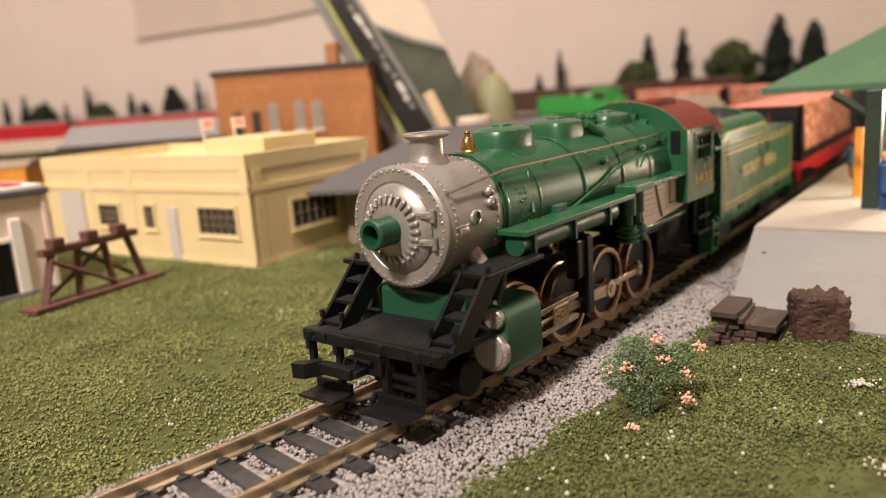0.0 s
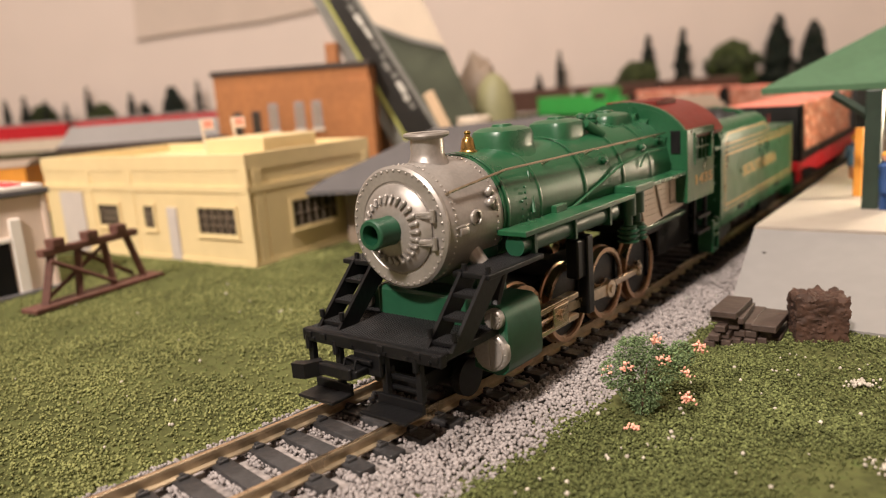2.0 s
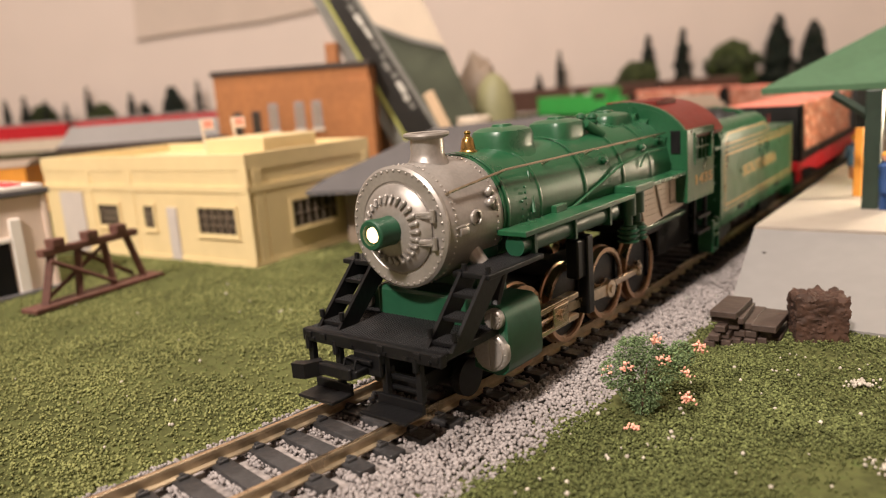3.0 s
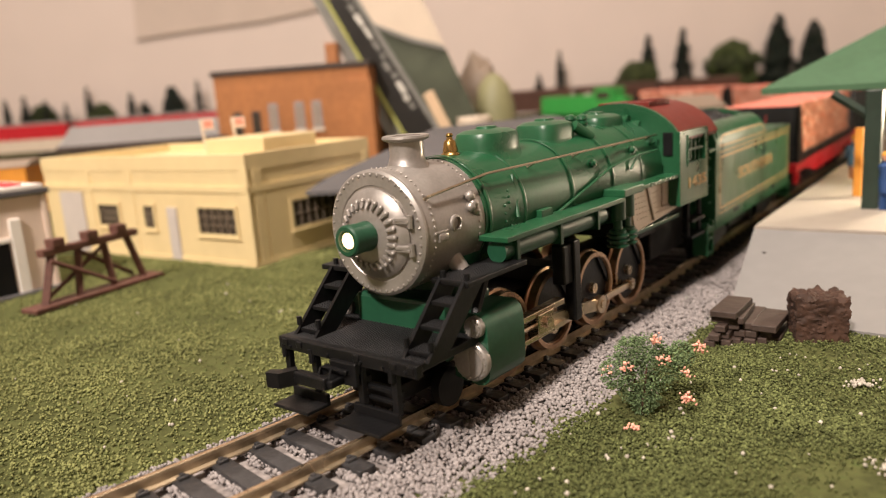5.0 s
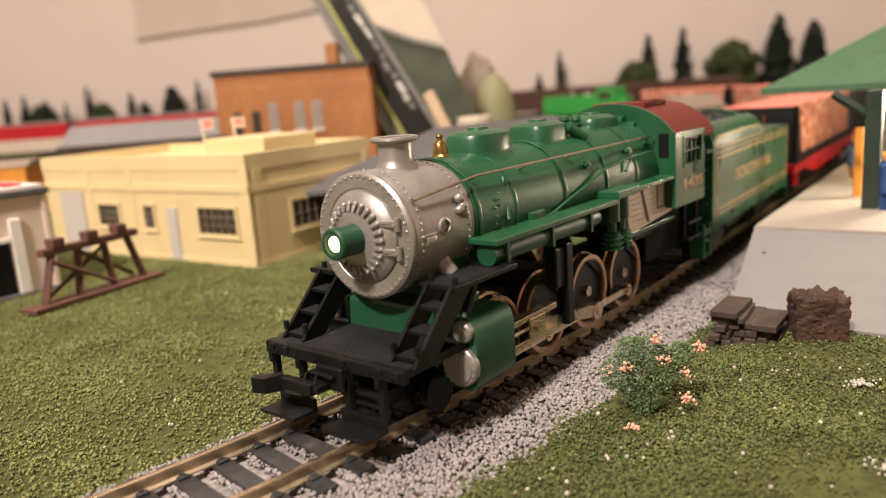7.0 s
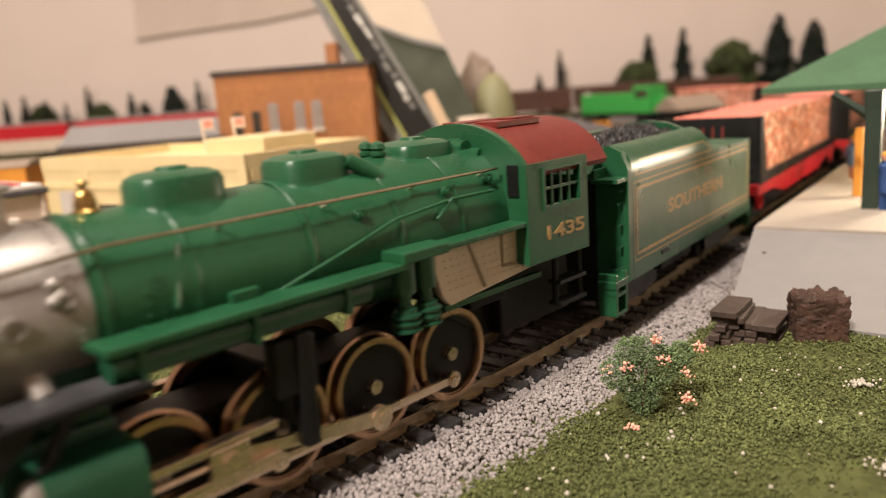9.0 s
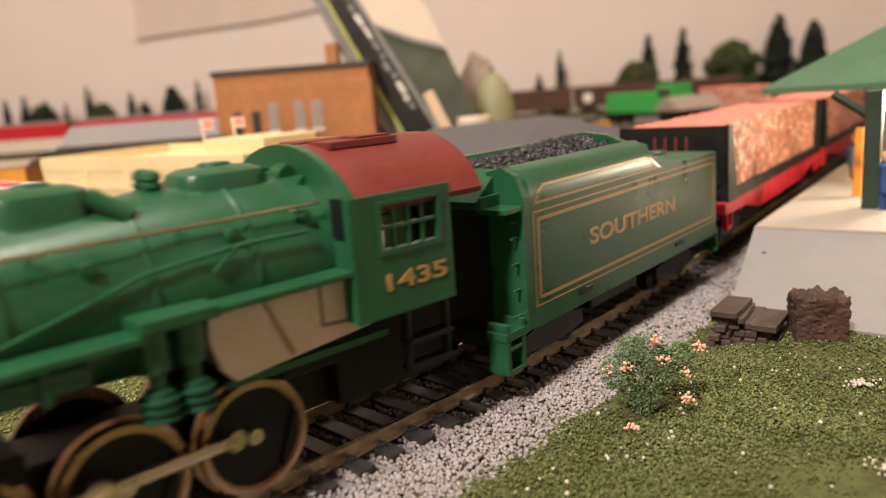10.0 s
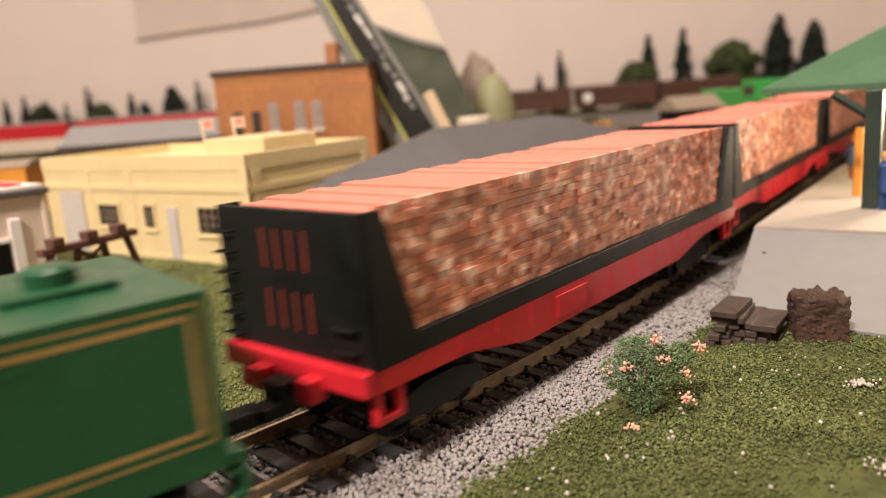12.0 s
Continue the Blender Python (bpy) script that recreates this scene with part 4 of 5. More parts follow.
def locomotive():
    t = thing("steam_locomotive", on_track(25), "green steam locomotive with a silver smokebox and red cab roof", "locomotive")
    ax = Matrix.Translation((0, 0, ZB)) @ ALONG_X
    # boiler
    bm = B()
    turned(bm, [(0, -20), (13.2, -20), (13.2, 3), (12.6, 8), (11.6, 24), (RB + 0.25, 58.6), (0, 58.6)], ax, 56)
    boiler = part("boiler", bm, GREEN, t, smooth=True)
    bm = B()
    for x, r in ((57.2, RB + 0.45), (45, 11.55), (26.0, 11.85), (8.5, 12.75), (-6, 13.35)):
        turned(bm, [(r, x - 0.55), (r + 0.12, x - 0.35), (r + 0.12, x + 0.35), (r, x + 0.55)], ax, 56)
    part("boiler_band", bm, GREEN, boiler, smooth=True)
    bm = B()
    box(bm, -20, 2, -12.8, 12.8, 21.5, 33, 0.6)
    part("firebox", bm, GREEN, t)
    # pipes and fittings on the boiler's side
    for sy in (1, -1):
        for pts, r in (([(10, 12.9, 36.6), (20, 12.2, 33.4), (34, 11.8, 29.6)], 0.32), ([(-14, 13.7, 38.0), (-3, 13.5, 38.0), (1, 13.5, 35.0)], 0.32),
                       ([(10, 12.9, 36.6), (-2, 13.5, 37.9)], 0.28), ([(46.5, 9.5, 39.5), (48.6, 11.9, 31.5)], 0.42), ([(36, 12.0, 29.2), (56, 11.6, 28.8)], 0.35)):
            bm = B()
            for a, b in zip(pts, pts[1:]):
                rod(bm, (a[0], sy * a[1], a[2]), (b[0], sy * b[1], b[2]), r, seg=8)
            part("pipe", bm, GREEN, boiler, smooth=True)
        bm = B()
        box(bm, 36.5, 41, 11.2 if sy > 0 else -12.6, 12.6 if sy > 0 else -11.2, 29.0, 31.6, 0.2)
        part("step_bracket", bm, GREEN, boiler)
        for x, z, y in ((-3, 39.3, 12.2), (-15, 40, 11.8), (16, 38.2, 11.3)):
            bm = B()
            turned(bm, [(0, 0.9), (0.5, 0.9), (0.5, 0.5), (0.9, 0.5), (0.9, -1.5)], Matrix.Translation((x, sy * y, z)) @ Matrix.Rotation(-sy * PI / 2, 4, "X"), 14)
            part("washout_plug", bm, GREEN, boiler, smooth=True)
    for sy in (1, -1):
        bm = B()
        rivets(bm, [(51.0 - 0.15 * k, sy * (11.35 + 0.1 * math.sin(k)), ZB + 4.2 - 1.15 * k) for k in range(8)] + [(52.2, sy * 11.5, ZB + 1.5 - 1.5 * k) for k in range(3)], 0.3)
        part("rivet_row", bm, GREEN, boiler)
    # handrail along the boiler
    for sy in (1, -1):
        bm = B()
        rod(bm, (74.0, sy * 10.4, 39.2), (56, sy * 10.4, 41.0), 0.27, seg=8)
        rod(bm, (56, sy * 10.4, 41.0), (-17.5, sy * 12.2, 41.6), 0.27, seg=8)
        for x in (73.6, 57, 40, 22, 4, -14):
            z = 39.2 + (74 - x) / 18 * 1.8 if x > 56 else 41.0 + (56 - x) / 73 * 0.6
            y = 10.4 + max(0, (56 - x)) / 73 * 1.8
            rod(bm, (x, sy * (y - 1.8), z - 0.9), (x, sy * y, z), 0.3, seg=6)
        part("handrail", bm, HANDRAIL, t, smooth=True)
    # smokebox
    bm = B()
    turned(bm, [(0, 58.4), (RB, 58.4), (RB, 74.6), (RB - 0.25, 75.1), (RB + 0.1, 75.3), (RB + 0.1, 75.9), (RB - 0.4, 76.3), (8.6, 76.3), (8.4, 76.1), (0, 76.1)], ax, 64)
    sb = part("smokebox", bm, SILVER, t, "silver-painted smokebox", smooth=True)
    bm = B()
    turned(bm, [(8.1, 76.0), (8.1, 76.5), (7.6, 77.0), (6.4, 77.7), (4.5, 78.3), (3.0, 78.5), (0, 78.5)], ax, 48)
    door = part("smokebox_door", bm, SILVER, sb, smooth=True)
    bm = B()
    rivets(bm, ring(44, RB - 0.75, 76.3), 0.31)
    rivets(bm, ring(60, RB + 0.02, 73.4), 0.27)
    rivets(bm, ring(60, RB + 0.02, 60.4), 0.27)
    part("rivet_ring", bm, SILVER, sb)
    for k in range(26):
        a = 2 * PI * k / 26
        c, q = math.cos(a), math.sin(a)
        bm = B()
        rod(bm, (78.7, 4.9 * c, ZB + 4.9 * q), (78.1, 6.0 * c, ZB + 6.0 * q), 0.28, 0.42, 6)
        bmesh.ops.create_icosphere(bm, subdivisions=2, radius=0.52, matrix=Matrix.Translation((78.0, 6.1 * c, ZB + 6.1 * q)))
        part("clamp", bm, SILVER, door, smooth=True)
    for sz in (-2.3, 2.6):
        bm = B()
        rod(bm, (78.0, 2.8, ZB + sz), (77.3, 8.9, ZB + sz), 0.36, seg=6)
        rod(bm, (77.9, 6.2, ZB + sz + 0.5), (77.0, 8.9, ZB + sz + 0.5), 0.45, seg=6)
        rod(bm, (76.9, 8.8, ZB + sz - 1.0), (76.9, 8.8, ZB + sz + 1.2), 0.55, seg=8)
        part("hinge", bm, SILVER, door, smooth=True)
    bm = B()
    # fittings on the smokebox side
    turned(bm, [(1.15, 0), (1.5, 0.1), (1.5, 0.6), (1.15, 0.7), (1.0, 0.2), (1.0, 0)], Matrix.Translation((67.7, 11.1, 33.8)) @ Matrix.Rotation(-PI / 2, 4, "X"), 20)
    for x, y, z in ((62.0, 11.2, 36.4), (62.6, 10.9, 37.8), (61.4, 11.1, 35.0), (62.9, 11.2, 35.8)):
        bmesh.ops.create_icosphere(bm, subdivisions=2, radius=0.95, matrix=Matrix.Translation((x, y, z)))
    box(bm, 70.0, 72.6, 10.6, 11.6, 31.2, 32.6, 0.2)
    box(bm, 69.4, 73.2, 10.9, 11.4, 32.6, 33.1, 0.1)
    rod(bm, (66, 8.4, 27.4), (65.6, 10.6, 24.6), 1.7, 1.5, seg=16)
    part("fitting", bm, SILVER, sb, smooth=True)
    bm = B()
    turned(bm, [(4.6, 42.6), (3.9, 43.6), (3.35, 44.6), (3.15, 45.4), (3.15, 48.0), (4.15, 48.4), (4.4, 48.7), (4.3, 49.1), (3.9, 49.25), (3.0, 49.1), (2.9, 46), (0, 45.5)], Matrix.Translation((66.3, 0, 0)), 36)
    part("smokestack", bm, SILVER, t, "silver flared smokestack", smooth=True)
    # headlight
    bm = B()
    turned(bm, [(2.0, 77.6), (2.75, 78.0), (2.55, 80.0), (2.75, 82.6), (2.75, 83.3), (2.5, 83.6), (1.85, 83.6), (1.7, 82.8), (1.65, 79.6), (0, 79.6)], ax, 32)
    head = part("headlight", bm, GREEN2, t, "green barrel headlight", smooth=True)
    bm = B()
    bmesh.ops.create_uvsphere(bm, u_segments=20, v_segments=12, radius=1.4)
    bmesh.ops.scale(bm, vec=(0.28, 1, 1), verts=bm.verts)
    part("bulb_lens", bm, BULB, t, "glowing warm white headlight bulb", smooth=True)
    # domes
    for x, lx, ly, z, nm in ((40.8, 7.0, 5.6, 48.5, "sand_dome"), (17.6, 6.5, 5.4, 48.4, "steam_dome"), (-7.8, 7.0, 5.6, 48.2, "steam_dome")):
        bm = B()
        prof = [(1.42, 41.0), (1.22, 42.2), (1.04, 43.4), (1.0, 44.4), (1.0, 46.6), (0.93, 47.6), (0.72, 48.2), (0.35, 48.45), (0.3, 48.9), (0, 49.0)]
        turned(bm, [(r, h + z - 48.6) for r, h in prof], None, 36)
        for v in bm.verts:
            a = math.atan2(v.co.y, v.co.x)
            sq = (abs(math.cos(a)) ** 4 + abs(math.sin(a)) ** 4) ** -0.25
            f = sq if nm == "steam_dome" else 0.5 + 0.5 * sq
            v.co.x, v.co.y = x + v.co.x * lx * f, v.co.y * ly * f
        part(nm, bm, GREEN, t, smooth=True)
    bm = B()
    for x, y in ((2.6, 1.6), (2.6, -1.6)):
        turned(bm, [(0, 43), (1.3, 43), (1.3, 45.2), (0.9, 45.6), (1.4, 46.2), (1.4, 46.7), (1.0, 47.0), (1.4, 47.4), (1.2, 48.2), (0.5, 48.6), (0, 48.7)], Matrix.Translation((x, y, 0)), 16)
    rod(bm, (12.5, 4.8, 46.5), (8.0, 6.8, 43.5), 1.3, seg=10)
    for x, y, z, r in ((-17.5, 3, 46.2, 1.7), (-17, -2.6, 46, 1.5), (-20, 0.5, 47.2, 1.4), (-19, 5.6, 45, 1.3)):
        rod(bm, (x, y, 43), (x, y, z), r * 0.7, seg=10)
        rod(bm, (x, y - 1.6, z - 1.0), (x, y + 1.6, z - 1.0), r, seg=12)
    part("safety_valve", bm, GREEN, t, smooth=True)
    bm = B()
    turned(bm, [(0, 43.4), (1.9, 43.4), (1.9, 44.3), (1.5, 44.7), (1.5, 45.2), (1.3, 46.0), (1.15, 46.8), (0.6, 47.3), (0.55, 47.7), (0.75, 48.0), (0.5, 48.4), (0, 48.5)], Matrix.Translation((53.4, 0, 0)), 20)
    part("bell", bm, BRASS, t, "polished brass bell", smooth=True)
    # running boards
    for sy in (1, -1):
        def yy(a, b):
            return (a, b) if sy > 0 else (-b, -a)
        bm = B()
        box(bm, 12, 60.5, *yy(10.6, 17.2), 29.0, 30.1, 0.2)
        box(bm, -24, 4.0, *yy(11.5, 17.6), 30.4, 31.4, 0.2)
        box(bm, 2.6, 13.2, *yy(10.6, 17.6), 30.0, 31.9, 0.3)
        part("running_board", bm, GREEN, t)
        bm = B()
        rod(bm, (19, sy * 14.0, 27.0), (59.5, sy * 14.0, 27.0), 2.1, seg=20)
        tank = part("air_tank", bm, GREEN2, t, smooth=True)
        for x in (24, 40, 56):
            bm = B()
            box(bm, x - 0.5, x + 0.5, *yy(11.4, 16.6), 24.7, 29.2, 0.1)
            part("tank_strap", bm, GREEN2, tank)
        for x, r in ((11.0, 1.9), (6.2, 1.9)):
            bm = B()
            turned(bm, [(0, 18), (r, 18.0), (r * 1.35, 18.2), (r * 1.35, 18.6), (r, 18.8), (r, 19.4), (r * 1.35, 19.5), (r * 1.35, 19.9), (r, 20.1), (r, 20.6), (r * 1.35, 20.7), (r * 1.35, 21.1), (r, 21.3), (r, 22),
                        (r * 0.55, 22.2), (r * 0.55, 24.4), (r, 24.6), (r, 30.4), (0, 30.4)], Matrix.Translation((x, sy * 14.6, 0)), 18)
            part("air_pump", bm, GREEN2, t, smooth=True)
        # firebox side panel
        bm = B()
        slab(bm, [(3.2, 30.4), (3.4, 26), (2.0, 21.6), (0.2, 19.6), (-22.8, 21.4), (-26.6, 22.0), (-26.6, 23.0), (-22.8, 23.2), (-22.8, 30.4)], *yy(13.2, 14.6))
        p = part("firebox_panel", bm, CREAM, t, "bare cream plastic firebox side panel")
        bm = B()
        rod(bm, (-5, sy * 14.7, 30), (-9, sy * 14.8, 21), 0.35, seg=6)
        rod(bm, (-14.5, sy * 14.7, 30.2), (-14.5, sy * 14.7, 23.6), 0.3, seg=6)
        rod(bm, (-14.5, sy * 14.7, 23.6), (-26, sy * 14.7, 22.8), 0.3, seg=6)
        part("panel_pipe", bm, TAUPE, p)
        bm = rivets(B(), [(1.5 - 1.7 * i - 0.3 * j, sy * 14.62, 29.2 - 1.35 * j) for i in range(13) for j in range(6)], 0.2)
        part("stay_bolts", bm, CREAM, p)
        bm = B()
        box(bm, -27, 1.5, *yy(13.0, 14.4), 18.6, 19.7, 0.15, Matrix.Rotation(0.0, 4, "Y"))
        part("ash_pan_edge", bm, GREEN, t)
    # cab
    cab = new("cab")
    cab.parent = t
    for sy in (1, -1):
        def yy(a, b):
            return (a, b) if sy > 0 else (-b, -a)
        bm = B()
        x0, x1, z0, z1 = -39.2, -18.8, 22.8, 42.0
        wx0, wx1, wz0, wz1 = -36.2, -24.4, 33.4, 40.3
        for a, b, c, d in ((x0, x1, z0, wz0), (x0, x1, wz1, z1), (x0, wx0, wz0, wz1), (wx1, x1, wz0, wz1)):
            box(bm, a, b, *yy(16.6, 17.9), c, d)
        side = part("cab_side", bm, GREEN, cab)
        bm = B()
        for k in range(1, 4):
            x = wx0 + (wx1 - wx0) * k / 4
            box(bm, x - 0.26, x + 0.26, *yy(17.0, 17.6), wz0, wz1)
        box(bm, wx0, wx1, *yy(17.0, 17.7), 36.5, 37.0)
        for a, b, c, d in ((wx0 - 0.7, wx1 + 0.7, wz0 - 0.8, wz0), (wx0 - 0.7, wx1 + 0.7, wz1, wz1 + 0.6), (wx0 - 0.7, wx0, wz0, wz1), (wx1, wx1 + 0.7, wz0, wz1)):
            box(bm, a, b, *yy(17.8, 18.2), c, d)
        part("window_frame", bm, GREEN, side)
        bm = B()
        rivets(bm, [(-38.6, sy * 17.95, 24 + 1.1 * k) for k in range(16)] + [(-19.4, sy * 17.95, 24 + 1.1 * k) for k in range(16)] + [(-38 + 1.2 * k, sy * 17.95, 23.4) for k in range(16)], 0.16)
        part("rivet_row", bm, GREEN, side)
    bm = B()
    slab(bm, [(-16.6, 23)] + [(-16.6, 41.8), (-14, 45.0), (-8, 47.6), (0, 48.6), (8, 47.6), (14, 45.0), (16.6, 41.8), (16.6, 23), (12, 23), (12, 35), (-12, 35), (-12, 23)], -20.4, -19.0, "x")
    arch = [(18.9 * math.sin(a), 50.0 - 8.8 * (1 - math.cos(a * 1.02)) * 1.55) for a in [-1.2 + 2.4 * k / 18 for k in range(19)]]
    slab(bm, arch + [(y * 0.93, z - 2.2) for y, z in arch[::-1]], -20.6, -19.1, "x")
    part("cab_front", bm, GREEN, cab)
    for y in (-16.0, 13.4):
        part("cab_front_window", box(B(), -18.98, -18.6, y, y + 2.6, 36.0, 42.0, 0.1), BLACK, cab)
    bm = B()
    arc = [(19.0 * math.sin(a), 49.6 - 8.8 * (1 - math.cos(a * 1.02)) * 1.55 - 0.0) for a in [-1.22 + 2.44 * k / 18 for k in range(19)]]
    inner = [(y * 0.965, z - 1.0) for y, z in arc[::-1]]
    bm2 = slab(bm, arc + inner, -49.0, -20.7, "x")
    for v in bm2.verts:
        if v.co.x < -48 and abs(v.co.y) < 19.5:
            v.co.x += 0.13 * max(0, abs(v.co.y) - 4)
    roof = part("cab_roof", bm, MAROON, cab, "oxide-red curved cab roof", smooth=True)
    bm = B()
    box(bm, -38, -24, 1.5, 7.5, 48.6, 49.9, 0.2)
    box(bm, -37, -30, 2.2, 6.8, 49.9, 50.3, 0.1)
    box(bm, -38, -24, -7.5, -1.5, 48.6, 49.9, 0.2)
    part("roof_hatch", bm, MAROON, roof)
    bm = B()
    box(bm, -22, -20.4, -13, 13, 24, 42, 0.3)
    for y, z in ((0, 36), (-6, 33), (6, 33), (-3, 40), (5, 40)):
        rod(bm, (-22, y, z), (-24, y, z), 1.6, seg=12)
    part("backhead", bm, BLACK, cab)
    bm = B()
    box(bm, -40, -20, -16.5, 16.5, 22.6, 23.8, 0.2)
    part("cab_floor", bm, GREEN2, cab)
    bm = B()
    for sy in (1, -1):
        for x in (-30.0, -38.6):
            rod(bm, (x, sy * 15.5, 23), (x, sy * 15.5, 12.5), 0.7, seg=6)
        for z in (12.5, 17):
            box(bm, -39, -29.6, sy * 15.5 - 1.6, sy * 15.5 + 1.6, z - 0.5, z + 0.3, 0.1)
    part("cab_step", bm, BLACK, t)
    # frame, pony truck, gear
    bm = B()
    box(bm, -42, 72, -5.8, 5.8, 7.0, 14.0, 0.5)
    part("chassis", bm, FRAME, t)
    part("ash_pan", box(B(), -44, -20, -9, 9, 7.2, 22.5, 0.5), FRAME, t)
    part("frame_bracket", box(B(), -19.9, -9, -10.8, 10.8, 15.5, 21, 0.4), FRAME, t)
    part("gear_bracket", box(B(), 26, 33, -9.5, 9.5, 13.8, 17.5, 0.4), FRAME, t)
    bm = B()
    for sy in (1, -1):
        rod(bm, (70.0, sy * 7.8, 3.7), (70.0, sy * 9.6, 3.7), 3.7, seg=24)
    box(bm, 66, 80, -6, 6, 3.5, 6.6, 0.4)
    part("pony_truck", bm, FRAME, t, smooth=True)
    bm = B()
    box(bm, 58, 66, -9.5, 9.5, 15, 27.5, 0.8)
    box(bm, 58, 72.0, -11, 11, 9, 20, 0.8)
    part("saddle", bm, GREEN2, t)
    for sy in (1, -1):
        def yy(a, b):
            return (a, b) if sy > 0 else (-b, -a)
        bm = B()
        slab(bm, [(a * sy, b) for a, b in ((10.5, 5.8), (15.6, 5.0), (17.0, 5.3), (17.9, 6.2), (18.2, 7.6), (18.2, 12.0), (18.1, 15.6), (17.6, 17.2), (16.6, 18.0), (15.4, 18.2), (11, 18.2))], 58.0, 69.6, "x")
        cyl = part("cylinder", bm, GREEN2, t, smooth=True)
        for y, z, r in ((14.9, 9.7, 3.7), (15.9, 16.0, 1.95)):
            bm = B()
            turned(bm, [(r * 0.98, 69.4), (r, 69.8), (r, 70.6), (r - 0.25, 70.9), (r - 0.6, 71.0), (r - 0.75, 71.3), (0, 71.3)], Matrix.Translation((0, sy * y, z)) @ ALONG_X, 32)
            rivets(bm, [(71.0, sy * y + (r - 0.4) * math.cos(2 * PI * k / 18), z + (r - 0.4) * math.sin(2 * PI * k / 18)) for k in range(18)], 0.2)
            box(bm, 71.2, 71.6, sy * y - 0.1 * r, sy * y + 0.1 * r, z - 0.7 * r, z + 0.7 * r, 0.05)
            part("cylinder_cover", bm, SILVER, cyl, "silver bolted cylinder cover", smooth=True)
        bm = B()
        rod(bm, (60, sy * 14.5, 9.9), (44, sy * 14.5, 9.9), 0.55, seg=8)
        box(bm, 38, 61, *yy(13.2, 15.4), 11.6, 12.8, 0.15)
        box(bm, 38, 61, *yy(13.2, 15.4), 7.0, 8.1, 0.15)
        box(bm, 43, 49, *yy(13.0, 15.8), 7.6, 12.2, 0.3)
        rod(bm, (46, sy * 15.6, 9.9), (46, sy * 16.6, 9.9), 1.2, seg=14)
        part("crosshead_guide", bm, STEEL, t)
        bm = B()
        box(bm, 31, 33.6, *yy(13.0, 15.6), 6.5, 24, 0.3)
        box(bm, 30, 37, *yy(12.0, 15.0), 15, 23.5, 0.4)
        part("valve_hanger", bm, BLACK, t)
    # pilot deck
    bm = B()
    box(bm, 69.5, 86.2, -17, 16.3, 12.9, 14.4, 0.25)
    deck = part("pilot_deck", bm, BLACK, t, "black pilot deck with a fine tread pattern")
    bm = B()
    for i in range(30):
        for j in range(58):
            x, y = 70.4 + i * 0.53 + (j % 2) * 0.26, -16.5 + j * 0.575
            if x < 85.7 and y < 16.0:
                z = 14.4
                vs = [bm.verts.new((x + dx, y + dy, z + dz)) for dx, dy, dz in ((-0.2, 0, 0), (0, -0.2, 0), (0.2, 0, 0), (0, 0.2, 0), (0, 0, 0.2))]
                for a, b in ((0, 1), (1, 2), (2, 3), (3, 0)):
                    bm.faces.new((vs[a], vs[b], vs[4]))
    part("tread", bm, BLACK, deck)
    bm = B()
    box(bm, 85.0, 86.7, -17.2, 16.4, 12.1, 14.5, 0.3)
    for y in (-15.2, -11.4, 3.0, 11.4, 15.2):
        box(bm, 86.6, 87.0, y - 0.7, y + 0.7, 13.0, 14.2, 0.15)
    for y in (-14, -9, -4, 4, 9, 14):
        rod(bm, (86.6, y, 12.9), (87.1, y, 12.9), 0.35, seg=8)
    box(bm, 86.4, 87.4, -3.2, 3.2, 8.4, 12.6, 0.3)
    part("buffer_beam", bm, BLACK, t)
    for y0, y1, posts in ((0.9, 11.4, (2.7, 10.6)), (-15.0, -5.8, (-16.0, -8.7))):
        fb = part("foot_board", box(B(), 86.0, 91.2, y0, y1, 2.7, 3.3, 0.15), BLACK, t)
        part("toe_plate", box(B(), 85.6, 86.4, y0, y1, 2.7, 5.0, 0.15), BLACK, fb)
        for y in posts:
            bm = box(B(), 84.9, 86.1, y - 0.65, y + 0.65, 4.6, 12.6, 0.15)
            rod(bm, (86.4, y, 10.6), (86.4, y, 13.2), 0.6, seg=8)
            part("hanger", bm, BLACK, fb)
    part("cross_bar", box(B(), 83.8, 84.8, 2.6, 10.8, 7.4, 8.3, 0.15), BLACK, t)
    part("cross_bar", box(B(), 84.0, 84.8, 2.6, 10.8, 5.6, 6.3, 0.15), BLACK, t)
    part("cross_bar", box(B(), 83.0, 84.8, -8.6, 2.6, 7.0, 9.4, 0.2), BLACK, t)
    bm = B()
    box(bm, 84, 90.6, -3.4, 0.4, 8.7, 10.1, 0.3)
    box(bm, 89.4, 91.2, -8.6, -0.6, 8.3, 10.6, 0.35)
    slab(bm, [(90.4, -8.0), (93.6, -9.6), (94.2, -12.2), (92.8, -12.6), (91.6, -10.6), (89.4, -9.6)], 8.0, 10.8, "z")
    for y in (-3.0, -0.4):
        rod(bm, (87, y, 10), (89.6, y, 11.8), 0.22, seg=6)
        rod(bm, (89.6, y, 11.8), (90.2, y, 10.2), 0.22, seg=6)
    box(bm, 86.6, 88.2, -4.4, 1.6, 10.6, 11.4, 0.2)
    part("coupler", bm, BLACK, t)
